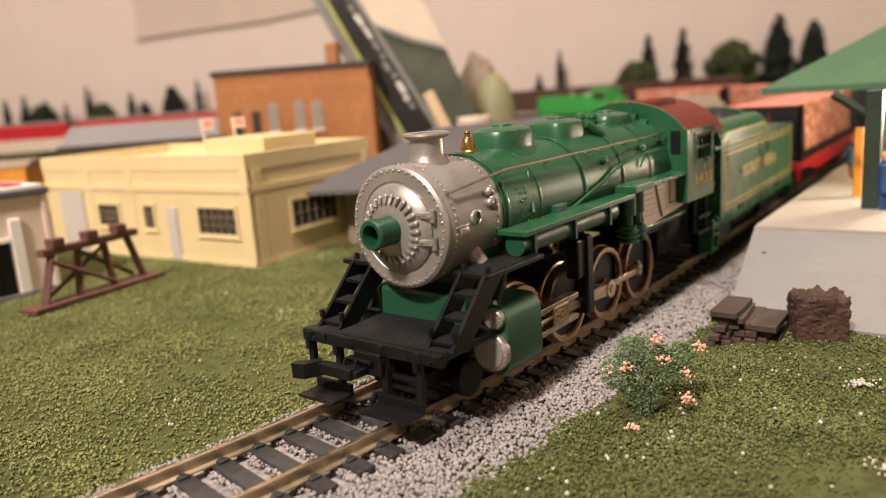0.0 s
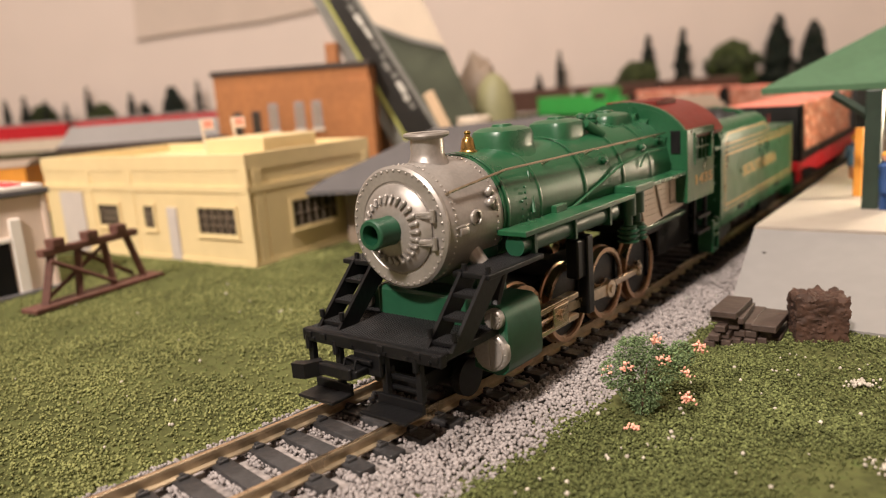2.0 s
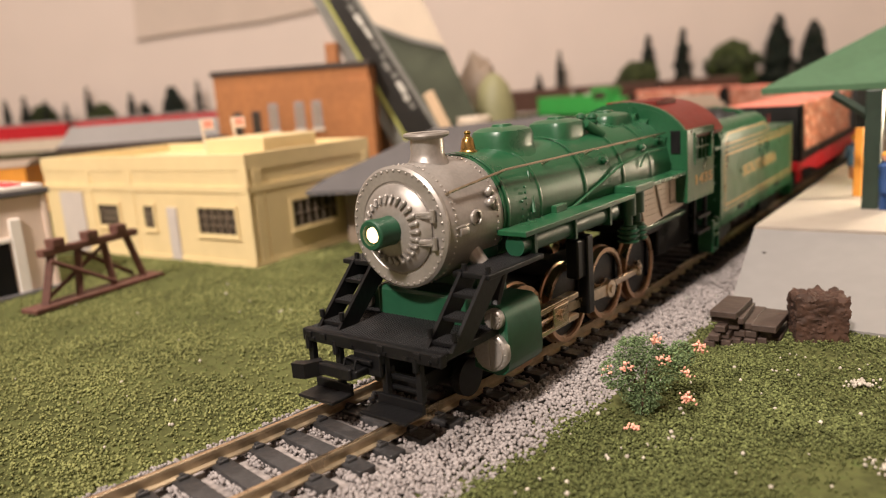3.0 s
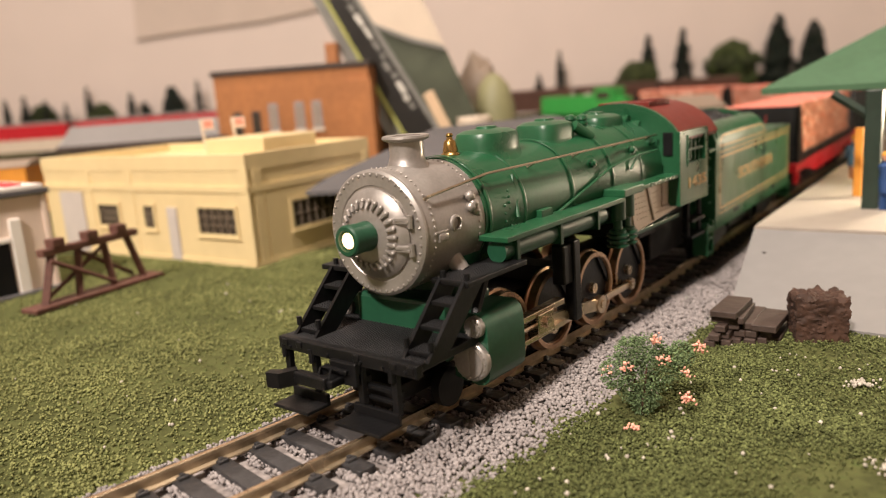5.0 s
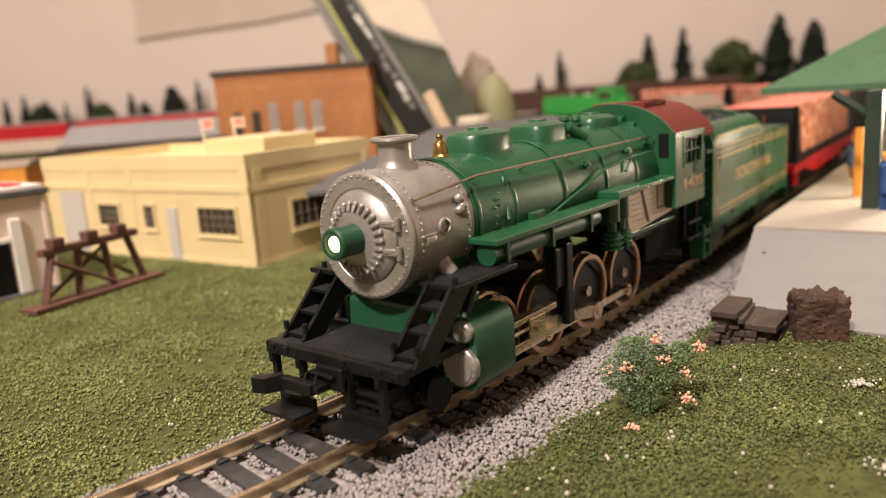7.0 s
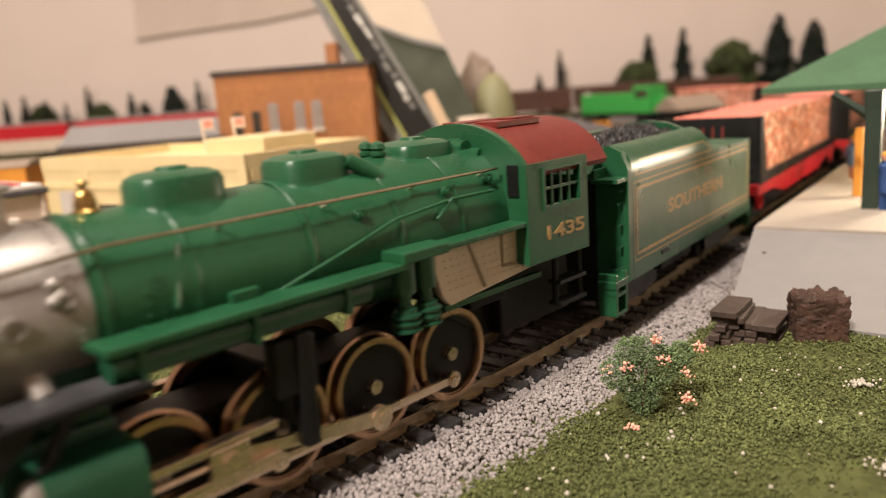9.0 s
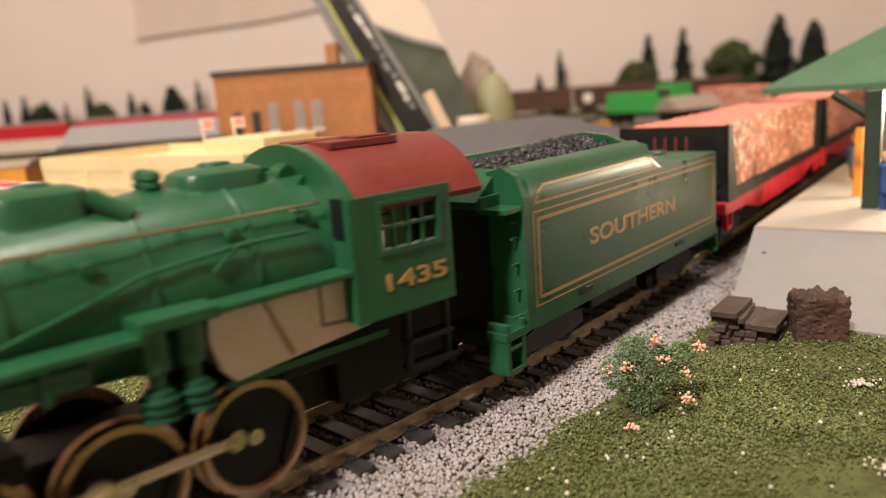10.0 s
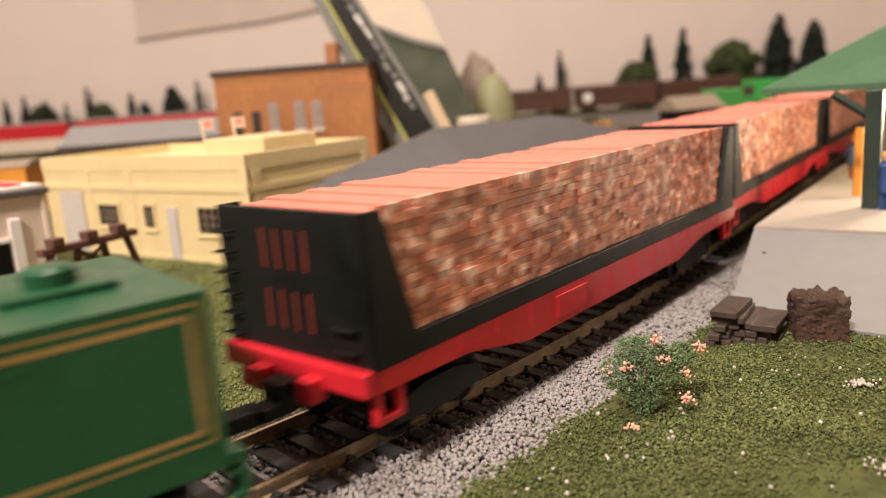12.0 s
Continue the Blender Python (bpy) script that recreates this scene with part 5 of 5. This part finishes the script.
    for sy in (1, -1):
        def yy(a, b):
            return (a, b) if sy > 0 else (-b, -a)
        st = new("deck_stair")
        st.parent = t
        ya, yb = (11.3, 17.2) if sy > 0 else (-15.3, -9.4)
        for y in (ya, yb - 0.7):
            bm = B()
            slab(bm, [(84.6, 14.3), (79.4, 14.3), (68.4, 24.2), (72.6, 25.1), (73.8, 25.1)], y, y + 0.7)
            for x, z in ((72.6, 24.8), (83.2, 16.0)):
                rod(bm, (x, y + 0.35, z), (x, y + 0.35, z + 1.5), 0.5, seg=8)
            part("stringer", bm, BLACK, st)
        for k in range(3):
            z = 15.1 + 3.3 * k
            x = 83.4 - (z - 14.3) * 1.0
            bm = B()
            box(bm, x - 3.4, x + 0.7, ya + 0.4, yb - 0.4, z - 0.4, z + 0.3, 0.08)
            studs(bm, x - 3.2, x + 0.6, ya + 0.8, yb - 0.8, z + 0.28)
            part("tread", bm, BLACK, st)
        bm = B()
        box(bm, 55.5, 73.8, *yy(9.8, 17.9), 24.1, 25.1, 0.2)
        studs(bm, 56.0, 73.4, *yy(10.2, 17.5), 25.08)
        part("walkway", bm, BLACK, st)
        bm = B()
        rod(bm, (64, sy * 14.5, 24.3), (69, sy * 15, 17), 0.9, seg=8)
        part("brace", bm, BLACK, st)
    # running number on the cab side
    letters("running_number", "1435", (-30.6, 18.0, 26.8), 2.8, 12.8, cab)
    return t


def letters(name, text, place, high, wide, parent, material=GOLD):
    """Raised printing on the outer side of a vehicle, reading along its side."""
    cu = bpy.data.curves.new(name, "FONT")
    cu.body, cu.align_x, cu.align_y, cu.extrude, cu.offset = text, "CENTER", "BOTTOM_BASELINE", 0.00004, 0.022
    ob = bpy.data.objects.new(name, cu)
    scene.collection.objects.link(ob)
    bpy.context.view_layer.update()
    me = bpy.data.meshes.new_from_object(ob.evaluated_get(bpy.context.evaluated_depsgraph_get()))
    scene.collection.objects.unlink(ob)
    bpy.data.objects.remove(ob)
    xs = [v.co.x for v in me.vertices]
    ys = [v.co.y for v in me.vertices]
    kx, ky = wide * MM / (max(xs) - min(xs)), high * MM / (max(ys) - min(ys))
    for v in me.vertices:
        v.co.x, v.co.y, v.co.z = v.co.x * kx, (v.co.y - min(ys)) * ky, 0.00008 if v.co.z > 0 else -0.0001
    me.materials.clear()
    me.materials.append(material)
    out = new(name, me)
    out.parent = parent
    # text's x runs to the rear of the vehicle, its up is z, its face looks to +y
    out.matrix_local = Matrix(((-1, 0, 0, place[0] * MM), (0, 0, 1, place[1] * MM), (0, 1, 0, place[2] * MM), (0, 0, 0, 1)))
    return out


def band(bm, pts, y, w=0.45):
    """A thin printed line along (x, z) points on the side y."""
    for (ax_, az), (bx, bz) in zip(pts, pts[1:]):
        d = Vector((bx - ax_, 0, bz - az)).normalized() * (w / 2)
        n = Vector((-d.z, 0, d.x))
        a, b = Vector((ax_, y, az)) - d, Vector((bx, y, bz)) + d
        bm.faces.new([bm.verts.new(p) for p in (a - n, b - n, b + n, a + n)])


def truck(t, x, red=False, r=5.0, half=9.0):
    tr = part("truck", box(B(), x - half - 4, x + half + 4, -9, 9, 4.0, 8.5, 0.5), FRAME, t)
    bm = B()
    for sy in (1, -1):
        slab(bm, [(x - half - 3.5, 3.8), (x - half - 3.5, 6.6), (x - 4, 8.6), (x + 4, 8.6), (x + half + 3.5, 6.6), (x + half + 3.5, 3.8), (x + 4, 2.8), (x - 4, 2.8)], sy * 11.6, sy * 13.0)
    part("side_frame", bm, BLACK, tr)
    for dx in (-half, half):
        for sy in (1, -1):
            w = part("wheel", wheel_mesh(r, 0, 2.4), FRAME, t, smooth=True)
            w.matrix_local = at(x + dx, sy * 9.4, r, 0 if sy > 0 else 180)
            bm = B()
            turned(bm, [(0, -0.5), (r - 1.2, -0.5), (r - 1.2, 0.4), (1.4, 0.9), (0, 0.9)], Matrix.Rotation(-PI / 2, 4, "X"), 20)
            part("wheel_disc", bm, FRAME, w)
            rolling.append((w, r, sy, x + dx))


rolling = []


def tender():
    t = thing("coal_tender", on_track(117.7), "green coal tender with gold lining and lettering", "tender")
    bm = B()
    # cross-section with the coves of the bunker
    low = [(-18, 10.8), (18, 10.8), (18, 34.6), (-18, 34.6)]
    slab(bm, low, -54.6, 41.8, "x")
    part("tank", bm, GREEN, t)
    bm = B()
    up = [(17.95, 34.5), (17.95, 36.4), (17.4, 38.8), (15.8, 40.8), (13.6, 41.8), (11.8, 41.6), (11.4, 40.6), (11.4, 34.5)]
    for sy in (1, -1):
        n = 10
        xs = [41.8, -11.5] + [-11.5 - 7.5 * (k / n) for k in range(1, n + 1)]
        rows = []
        for x in xs:
            f = 0.0 if x >= -11.5 else 0.5 - 0.5 * math.cos(PI * min(1, (-11.5 - x) / 7.5))
            rows.append([bm.verts.new((x, sy * y, 34.5 + (z - 34.5) * (1 - f * 0.97))) for y, z in up])
        for a, b in zip(rows, rows[1:]):
            for k in range(len(up)):
                bm.faces.new((a[k], b[k], b[(k + 1) % len(up)], a[(k + 1) % len(up)]))
        bm.faces.new(rows[0][::-1])
        bm.faces.new(rows[-1])
    part("coal_bunker", bm, GREEN, t, smooth=True)
    bm = B()
    slab(bm, [(-11.5, 34.4), (-11.5, 41.0), (-6, 43.2), (0, 43.9), (6, 43.2), (11.5, 41.0), (11.5, 34.4)], -14.0, -11.5, "x")
    part("rear_coal_board", bm, GREEN, t)
    bm = B()
    slab(bm, [(42.5, 41.5), (50.0, 36.2), (50.0, 34.8), (41, 34.8)], -11.5, 11.5)
    part("slope_sheet", bm, GREEN, t)
    bm = B()
    for sy in (1, -1):
        slab(bm, [(sy * a, b) for a, b in ((10, 11), (18, 11), (18, 36.4), (16.4, 40.4), (13.6, 41.8), (10, 41.0))], 41.9, 44.2, "x")
        box(bm, 41.9, 50.2, sy * 12.4 - 0.4, sy * 12.4 + 0.4, 34.8, 37.2, 0.2)
        box(bm, 42, 49.6, sy * 14.6 - 3.2, sy * 14.6 + 3.2, 34.0, 35.0, 0.15)
        for z in (14, 19, 24, 29, 32):
            rod(bm, (44, sy * 16.4, z), (46.4, sy * 16.4, z), 0.3, seg=6)
    part("front_bulkhead", bm, GREEN, t)
    # black panel that stands for the shade inside the open front recess
    bm = B()
    box(bm, 42.5, 43.0, -9.8, 9.8, 11, 34, 0)
    part("dark_recess_panel", bm, BLACK, t)
    for sy in (1, -1):
        y0, y1 = sy * 15.6 - 2.2, sy * 15.6 + 2.2
        st = part("front_step", box(B(), 43.5, 51.5, y0, y1, 10.6, 12.4, 0.2), GREEN, t)
        for x in (45.5, 50.6):
            part("step_post", box(B(), x - 0.6, x + 0.6, y0 + 0.02, y1 - 0.02, 4.4, 14.0, 0.2), GREEN, st)
        for z in (4.6, 9.0):
            part("step_tread", box(B(), 45, 51.2, y0 + 0.04, y1 - 0.04, z - 0.4, z + 0.4, 0.15), GREEN, st)
        st = part("rear_step", box(B(), -57.0, -54.8, y0, y1, 10.6, 12.4, 0.2), GREEN, t)
        part("step_post", box(B(), -57.2, -56.0, y0 + 0.02, y1 - 0.02, 5.6, 12.0, 0.15), GREEN, st)
        for z in (6.0, 9.4):
            part("step_tread", box(B(), -57.2, -54.4, y0 + 0.04, y1 - 0.04, z - 0.4, z + 0.4, 0.15), GREEN, st)
    r = np.random.RandomState(9)
    bm = B()
    slab(bm, [(-11.4, 34), (-11.4, 38), (-5, 41.0), (5, 41.0), (11.4, 38), (11.4, 34)], -11.6, 40.5, "x")
    part("coal_bed", bm, COAL, t)
    rows = []
    for _ in range(1500):
        x, y = r.uniform(-11, 40), r.uniform(-11, 11)
        rows.append((x, y, 41.4 - 3.2 * (abs(y) / 11) ** 1.6 + 1.3 * math.exp(-((x + 2) / 16) ** 2) + r.uniform(-0.3, 0.5)))
    tagged(many("coal", rows, r.uniform(0.45, 0.95, 1500), COAL, t, rough=0.45, seed=5), "loose black coal")
    bm = B()
    box(bm, -48, -34, -6, 6, 34.5, 35.6, 0.3)
    turned(bm, [(0, 35), (3.4, 35), (3.4, 37.4), (2.8, 38.0), (0, 38.2)], Matrix.Translation((-41, 0, 0)), 20)
    box(bm, -32, -20, 6, 10, 34.5, 35.1, 0.2)
    part("water_hatch", bm, GREEN, t, smooth=True)
    # printed lining
    for sy in (1,):
        y = sy * 18.06
        bm = B()
        for o in (0.0, 1.5):
            x0, x1, z0, z1 = 41.0 - o, -53.2 + o, 15.0 + o, 33.2 - o
            band(bm, [(x0, z0), (x0, z1), (x1, z1), (x1, z0), (x0, z0)], y, 0.75 if o else 0.4)
        part("lining", bm, GOLD, t)
        bm = B()
        pts = [(40.0, 34.9), (38.8, 36.9), (36.5, 37.9), (-8.5, 37.9), (-12, 36.6), (-14.5, 34.9), (40.0, 34.9)]
        band(bm, [(x, z) for x, z in pts], 18.06, 0.5)
        for v in bm.verts:
            if v.co.z > 36.4:
                v.co.y -= (v.co.z - 36.4) * 0.25
        part("upper_lining", bm, GOLD, t)
        for x in (22, -28):
            bm = box(B(), x - 2.6, x + 2.6, 17.95, 18.3, 13.0, 14.2, 0.1)
            part("step_slot", bm, BLACK, t)
    letters("lettering", "SOUTHERN", (-3.0, 18.03, 22.6), 3.7, 44.5, t)
    bm = B()
    box(bm, -54, 42, -9, 9, 8.2, 10.9, 0.3)
    box(bm, -14, 10, -12.5, 12.5, 5.0, 10.7, 0.6)
    box(bm, -68, -54, -2.2, 2.2, 7.2, 9.8, 0.4)
    box(bm, 42, 62, -2.2, 2.2, 7.2, 9.8, 0.4)
    part("underframe", bm, FRAME, t)
    truck(t, 27.5)
    truck(t, -37.5)
    return t


def flatcar(s):
    t = thing("bulkhead_flatcar", on_track(s), "red bulkhead flatcar loaded with terracotta lumber bundles", "railcar", "lumber cars of the train")
    bm = B()
    for sy in (1, -1):
        slab(bm, [(82, 16.2), (82, 12.8), (58.5, 12.2), (41, 8.8), (-31, 8.8), (-49, 12.2), (-72.5, 12.8), (-72.5, 16.2)], sy * 15.8, sy * 17.4)
    part("side_sill", bm, RED, t)
    bm = B()
    box(bm, -72.4, 81.9, -15.7, 15.7, 13.4, 16.1, 0.2)
    for x0, x1 in ((80.8, 84.0), (-74.6, -71.4)):
        box(bm, x0, x1, -17.4, 17.4, 12.6, 16.6, 0.4)
    part("deck", bm, RED, t)
    bm = B()
    for x in range(-60, 72, 11):
        box(bm, x - 0.5, x + 0.5, 17.3, 17.55, 10.5 if -35 < x < 45 else 13, 16.0, 0.1)
    box(bm, 18, 30, 17.3, 17.75, 10.2, 14.8, 0.1)
    part("sill_rib", bm, RED, t)
    for sy in (1, -1):
        for x in (78.5, -69.0):
            bm = B()
            for dx in (-2.4, 2.4):
                box(bm, x + dx - 0.6, x + dx + 0.6, sy * 16.4 - 0.8, sy * 16.4 + 0.8, 7.8, 13, 0.2)
            box(bm, x - 3, x + 3, sy * 16.4 - 0.8, sy * 16.4 + 0.8, 7.4, 8.6, 0.2)
            part("stirrup_step", bm, RED, t)
        part("end_casting", box(B(), 83.0, 86.5, sy * 6.0 - 1.8, sy * 6.0 + 1.8, 10.5, 14.5, 0.4), RED, t)
    for d, x0 in ((1, 82.0), (-1, -72.5)):
        bm = B()
        for sy in (1, -1):
            slab(bm, [(x0, 16.2), (x0, 40.2), (x0 - d * 4.2, 40.2), (x0 - d * 10.4, 19.8), (x0 - d * 10.4, 16.2)], sy * 16.3, sy * 17.5)
        box(bm, min(x0, x0 - d * 1.2), max(x0, x0 - d * 1.2), -17.5, 17.5, 16.2, 40.2, 0.2)
        bh = part("bulkhead", bm, CARBLACK, t, "matt black steel bulkhead")
        # raised strips for open slots, the load's shade behind put into their colour
        for y in (-5.6, -2.2, 1.2, 4.6):
            bm = B()
            for z0, z1 in ((20.5, 27), (30.5, 37)):
                box(bm, x0 + d * 0.02, x0 + d * 0.14, y - 0.4, y + 0.4, z0, z1)
            part("slot", bm, MAROON, bh)
        for k in range(6):
            z = 18 + 3.6 * k
            bm = B()
            rod(bm, (x0 + d * 0.2, -17.0, z), (x0 + d * 1.4, -17.0, z), 0.25, seg=5)
            rod(bm, (x0 + d * 1.4, -17.6, z), (x0 + d * 1.4, -13.5, z), 0.25, seg=5)
            rod(bm, (x0 + d * 0.2, -13.5, z), (x0 + d * 1.4, -13.5, z), 0.25, seg=5)
            part("grab_iron", bm, CARBLACK, bh)
            if k in (0, 1):
                bm = B()
                rod(bm, (x0 + d * 1.2, 10.5, z + 1), (x0 + d * 1.2, 15.0, z + 1), 0.35, seg=6)
                for y in (10.5, 15.0):
                    rod(bm, (x0 + d * 0.1, y, z + 1), (x0 + d * 1.2, y, z + 1), 0.3, seg=6)
                part("grab_iron", bm, CARBLACK, bh)
    bm = B()
    for sy in (1, -1):
        box(bm, -62.2, 71.7, sy * 17.0 - 0.5, sy * 17.0 + 0.5, 16.3, 19.9, 0.15)
    part("side_rail", bm, CARBLACK, t)
    # load: stacked lumber, its ends uneven
    bm = B()
    r = random.Random(17)
    slab(bm, [(-61.5, 19.4), (71.0, 19.4), (76.8, 38.6), (-67.5, 38.6)], -15.3, 15.3)
    load = part("load_core", bm, LOADSIDE, t)
    rows, sizes = [], []
    bm = B()
    for sy in (1, -1):
        z = 19.8
        while z < 39.2:
            f = (z - 19.4) / 19.2
            x = -61.4 - 6.0 * f
            hh = r.uniform(1.0, 1.7)
            while x < 71.0 + 5.5 * f:
                w = r.uniform(2.0, 5.5)
                dpt = 15.9 + r.uniform(0.0, 0.5)
                y0, y1 = (15.0, dpt) if sy > 0 else (-dpt, -15.0)
                box(bm, x, min(x + w - 0.1, 71.2 + 5.6 * f), y0, y1, z, z + hh - 0.08)
                x += w
            z += hh
    tagged(part("lumber_end", bm, LOADSIDE, load), kind="stuff")
    x = -67.5
    while x < 76.5:
        w = r.uniform(3.5, 5.5)
        h = 39.8 + r.uniform(-0.2, 0.5)
        part("top_board", box(B(), x, min(x + w - 0.12, 77.2), -16.0, 16.0, 38.5, h, 0.18), LOADTOP, load)
        x += w
    bm = B()
    box(bm, -78, 88, -2.6, 2.6, 8.6, 13.6, 0.4)
    box(bm, 84, 91, -2, 2, 8.0, 10.4, 0.5)
    part("centre_sill", bm, FRAME, t)
    truck(t, 62, r=4.9, half=8.5)
    truck(t, -53, r=4.9, half=8.5)
    return t


def hood_unit(s):
    t = thing("green_hood_unit", on_track(s), "bright green hood diesel locomotive on the far curve", "locomotive")
    part("hood", box(B(), -60, 30, -9, 9, 14, 38, 1.0), KELLY, t)
    part("cab", box(B(), 30, 56, -15, 15, 14, 46, 1.0), KELLY, t)
    part("short_hood", box(B(), 56, 70, -9, 9, 14, 34, 1.0), KELLY, t)
    part("cab_window", box(B(), 34, 52, -15.4, 15.4, 32, 41, 0.2), PANE, t)
    part("frame", box(B(), -72, 74, -15, 15, 10, 14, 0.4), BLACK, t)
    truck(t, 45)
    truck(t, -45)
    return t


LOCO = locomotive()
TENDER = tender()
CARS = [flatcar(273.9 + 166.0 * k) for k in range(4)]
HOOD = hood_unit(273.9 + 166.0 * 4 + 5)
DRIVING = [(driver(LOCO, x, sy), x, sy) for x in DRIVERS for sy in (1, -1)]


def side_rod(sy):
    bm = B()
    x0, x1 = DRIVERS[-1], DRIVERS[0]
    y0, y1 = (12.0, 12.8) if sy > 0 else (-12.8, -12.0)
    box(bm, x0, x1, y0, y1, -0.75, 0.75, 0.15)
    for x in DRIVERS:
        rod(bm, (x, y0, 0), (x, y1 + 0.15 if sy > 0 else y0 + 0.9, 0), 1.5, seg=16)
    return part("coupling_rod", bm, STEEL, LOCO, smooth=True)


def main_rod(sy):
    # from the crank pin of the third driver (its origin) to the crosshead
    bm = B()
    y0, y1 = (13.2, 14.0) if sy > 0 else (-14.0, -13.2)
    slab(bm, [(0, -1.35), (26, -0.8), (29.5, -0.8), (29.5, 0.8), (26, 0.8), (0, 1.35)], y0, y1)
    rod(bm, (0, y0 - 0.1, 0), (0, y1 + 0.3, 0), 2.1, seg=18)
    rod(bm, (0, y0 - 0.1, 0), (0, y1 + 0.7, 0), 1.0, seg=6)
    rod(bm, (29.5, y0, 0), (29.5, y1, 0), 1.2, seg=14)
    return part("main_rod", bm, STEEL, LOCO, smooth=True)


SIDE_RODS = [(side_rod(sy), sy) for sy in (1, -1)]
MAIN_RODS = [(main_rod(sy), sy) for sy in (1, -1)]
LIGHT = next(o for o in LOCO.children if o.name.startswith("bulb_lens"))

# ---- how it moves ----
START = ((0.0, 0.0), (3.2, 0.0), (4.0, 1.4), (4.8, 4.8), (5.0, 5.4), (5.5, 6.7), (6.0, 7.2), (6.5, 7.5), (7.0, 8.3), (7.2, 8.4))
RUN = START + ((7.6, 14.0), (8.2, 36.0), (8.8, 65.0), (9.0, 75.0), (9.2, 84.0), (9.5, 96.0), (10.0, 116.5), (10.5, 150.5), (11.0, 188.5), (11.5, 227.0), (12.0, 276.0))
FOLLOW = START + ((7.6, 13.0), (8.2, 33.0), (8.8, 60.0), (9.0, 69.0), (9.5, 88.0), (10.0, 108.8), (10.5, 142.2), (11.0, 179.5), (11.5, 218.3), (12.0, 267.7))
CRANK = ((0.0, 0.0), (3.2, 0.0), (4.8, 0.55), (5.5, 0.77), (7.2, 0.96), (7.6, 1.6), (8.2, 3.9), (8.8, 6.4), (9.2, 8.21), (9.5, 9.6), (10.0, 12.2), (10.5, 16.1), (11.0, 20.4), (11.5, 24.8), (12.0, 30.4))


def run(t, rows=FOLLOW):
    for (t0, p0), (t1, p1) in zip(rows, rows[1:]):
        if t <= t1:
            return p0 + (p1 - p0) * (t - t0) / (t1 - t0)
    return rows[-1][1]


def motions():
    times = [k * 0.1 for k in range(121)]
    for ob, s0 in [(LOCO, 25.0), (TENDER, 117.7)] + [(c, 273.9 + 166.0 * k) for k, c in enumerate(CARS)] + [(HOOD, 273.9 + 166.0 * 4 + 5)]:
        walk(ob, [(t, on_track(s0 - p)) for t, p in (RUN if ob is LOCO else FOLLOW)])
    for w, x, sy in DRIVING:
        rows = []
        for t in times:
            a = run(t, CRANK)
            base = at(x, sy * 9.6, 8.7, 0 if sy > 0 else 180)
            rows.append((t, base @ Matrix.Rotation(a if sy > 0 else -a, 4, "Y")))
        walk(w, rows)
    for ob, sy in SIDE_RODS:
        rows = []
        for t in times:
            a = run(t, CRANK)
            rows.append((t, at(PIN * math.cos(a), 0, 8.7 - PIN * math.sin(a))))
        walk(ob, rows)
    for ob, sy in MAIN_RODS:
        rows = []
        for t in times:
            a = run(t, CRANK)
            px, pz = DRIVERS[2] + PIN * math.cos(a), 8.7 - PIN * math.sin(a)
            rows.append((t, at(px, 0, pz, 0, 0, math.degrees(math.asin((pz - 9.9) / 29.5)))))
        walk(ob, rows)
    for w, r, sy, x in rolling:
        base = w.matrix_basis.copy()
        rows = []
        for t in times:
            a = run(t) / r
            rows.append((t, base @ Matrix.Rotation(a if sy > 0 else -a, 4, "Y")))
        walk(w, rows)
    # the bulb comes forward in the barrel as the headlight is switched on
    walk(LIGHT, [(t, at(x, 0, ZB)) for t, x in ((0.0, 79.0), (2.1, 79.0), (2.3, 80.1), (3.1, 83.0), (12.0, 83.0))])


motions()
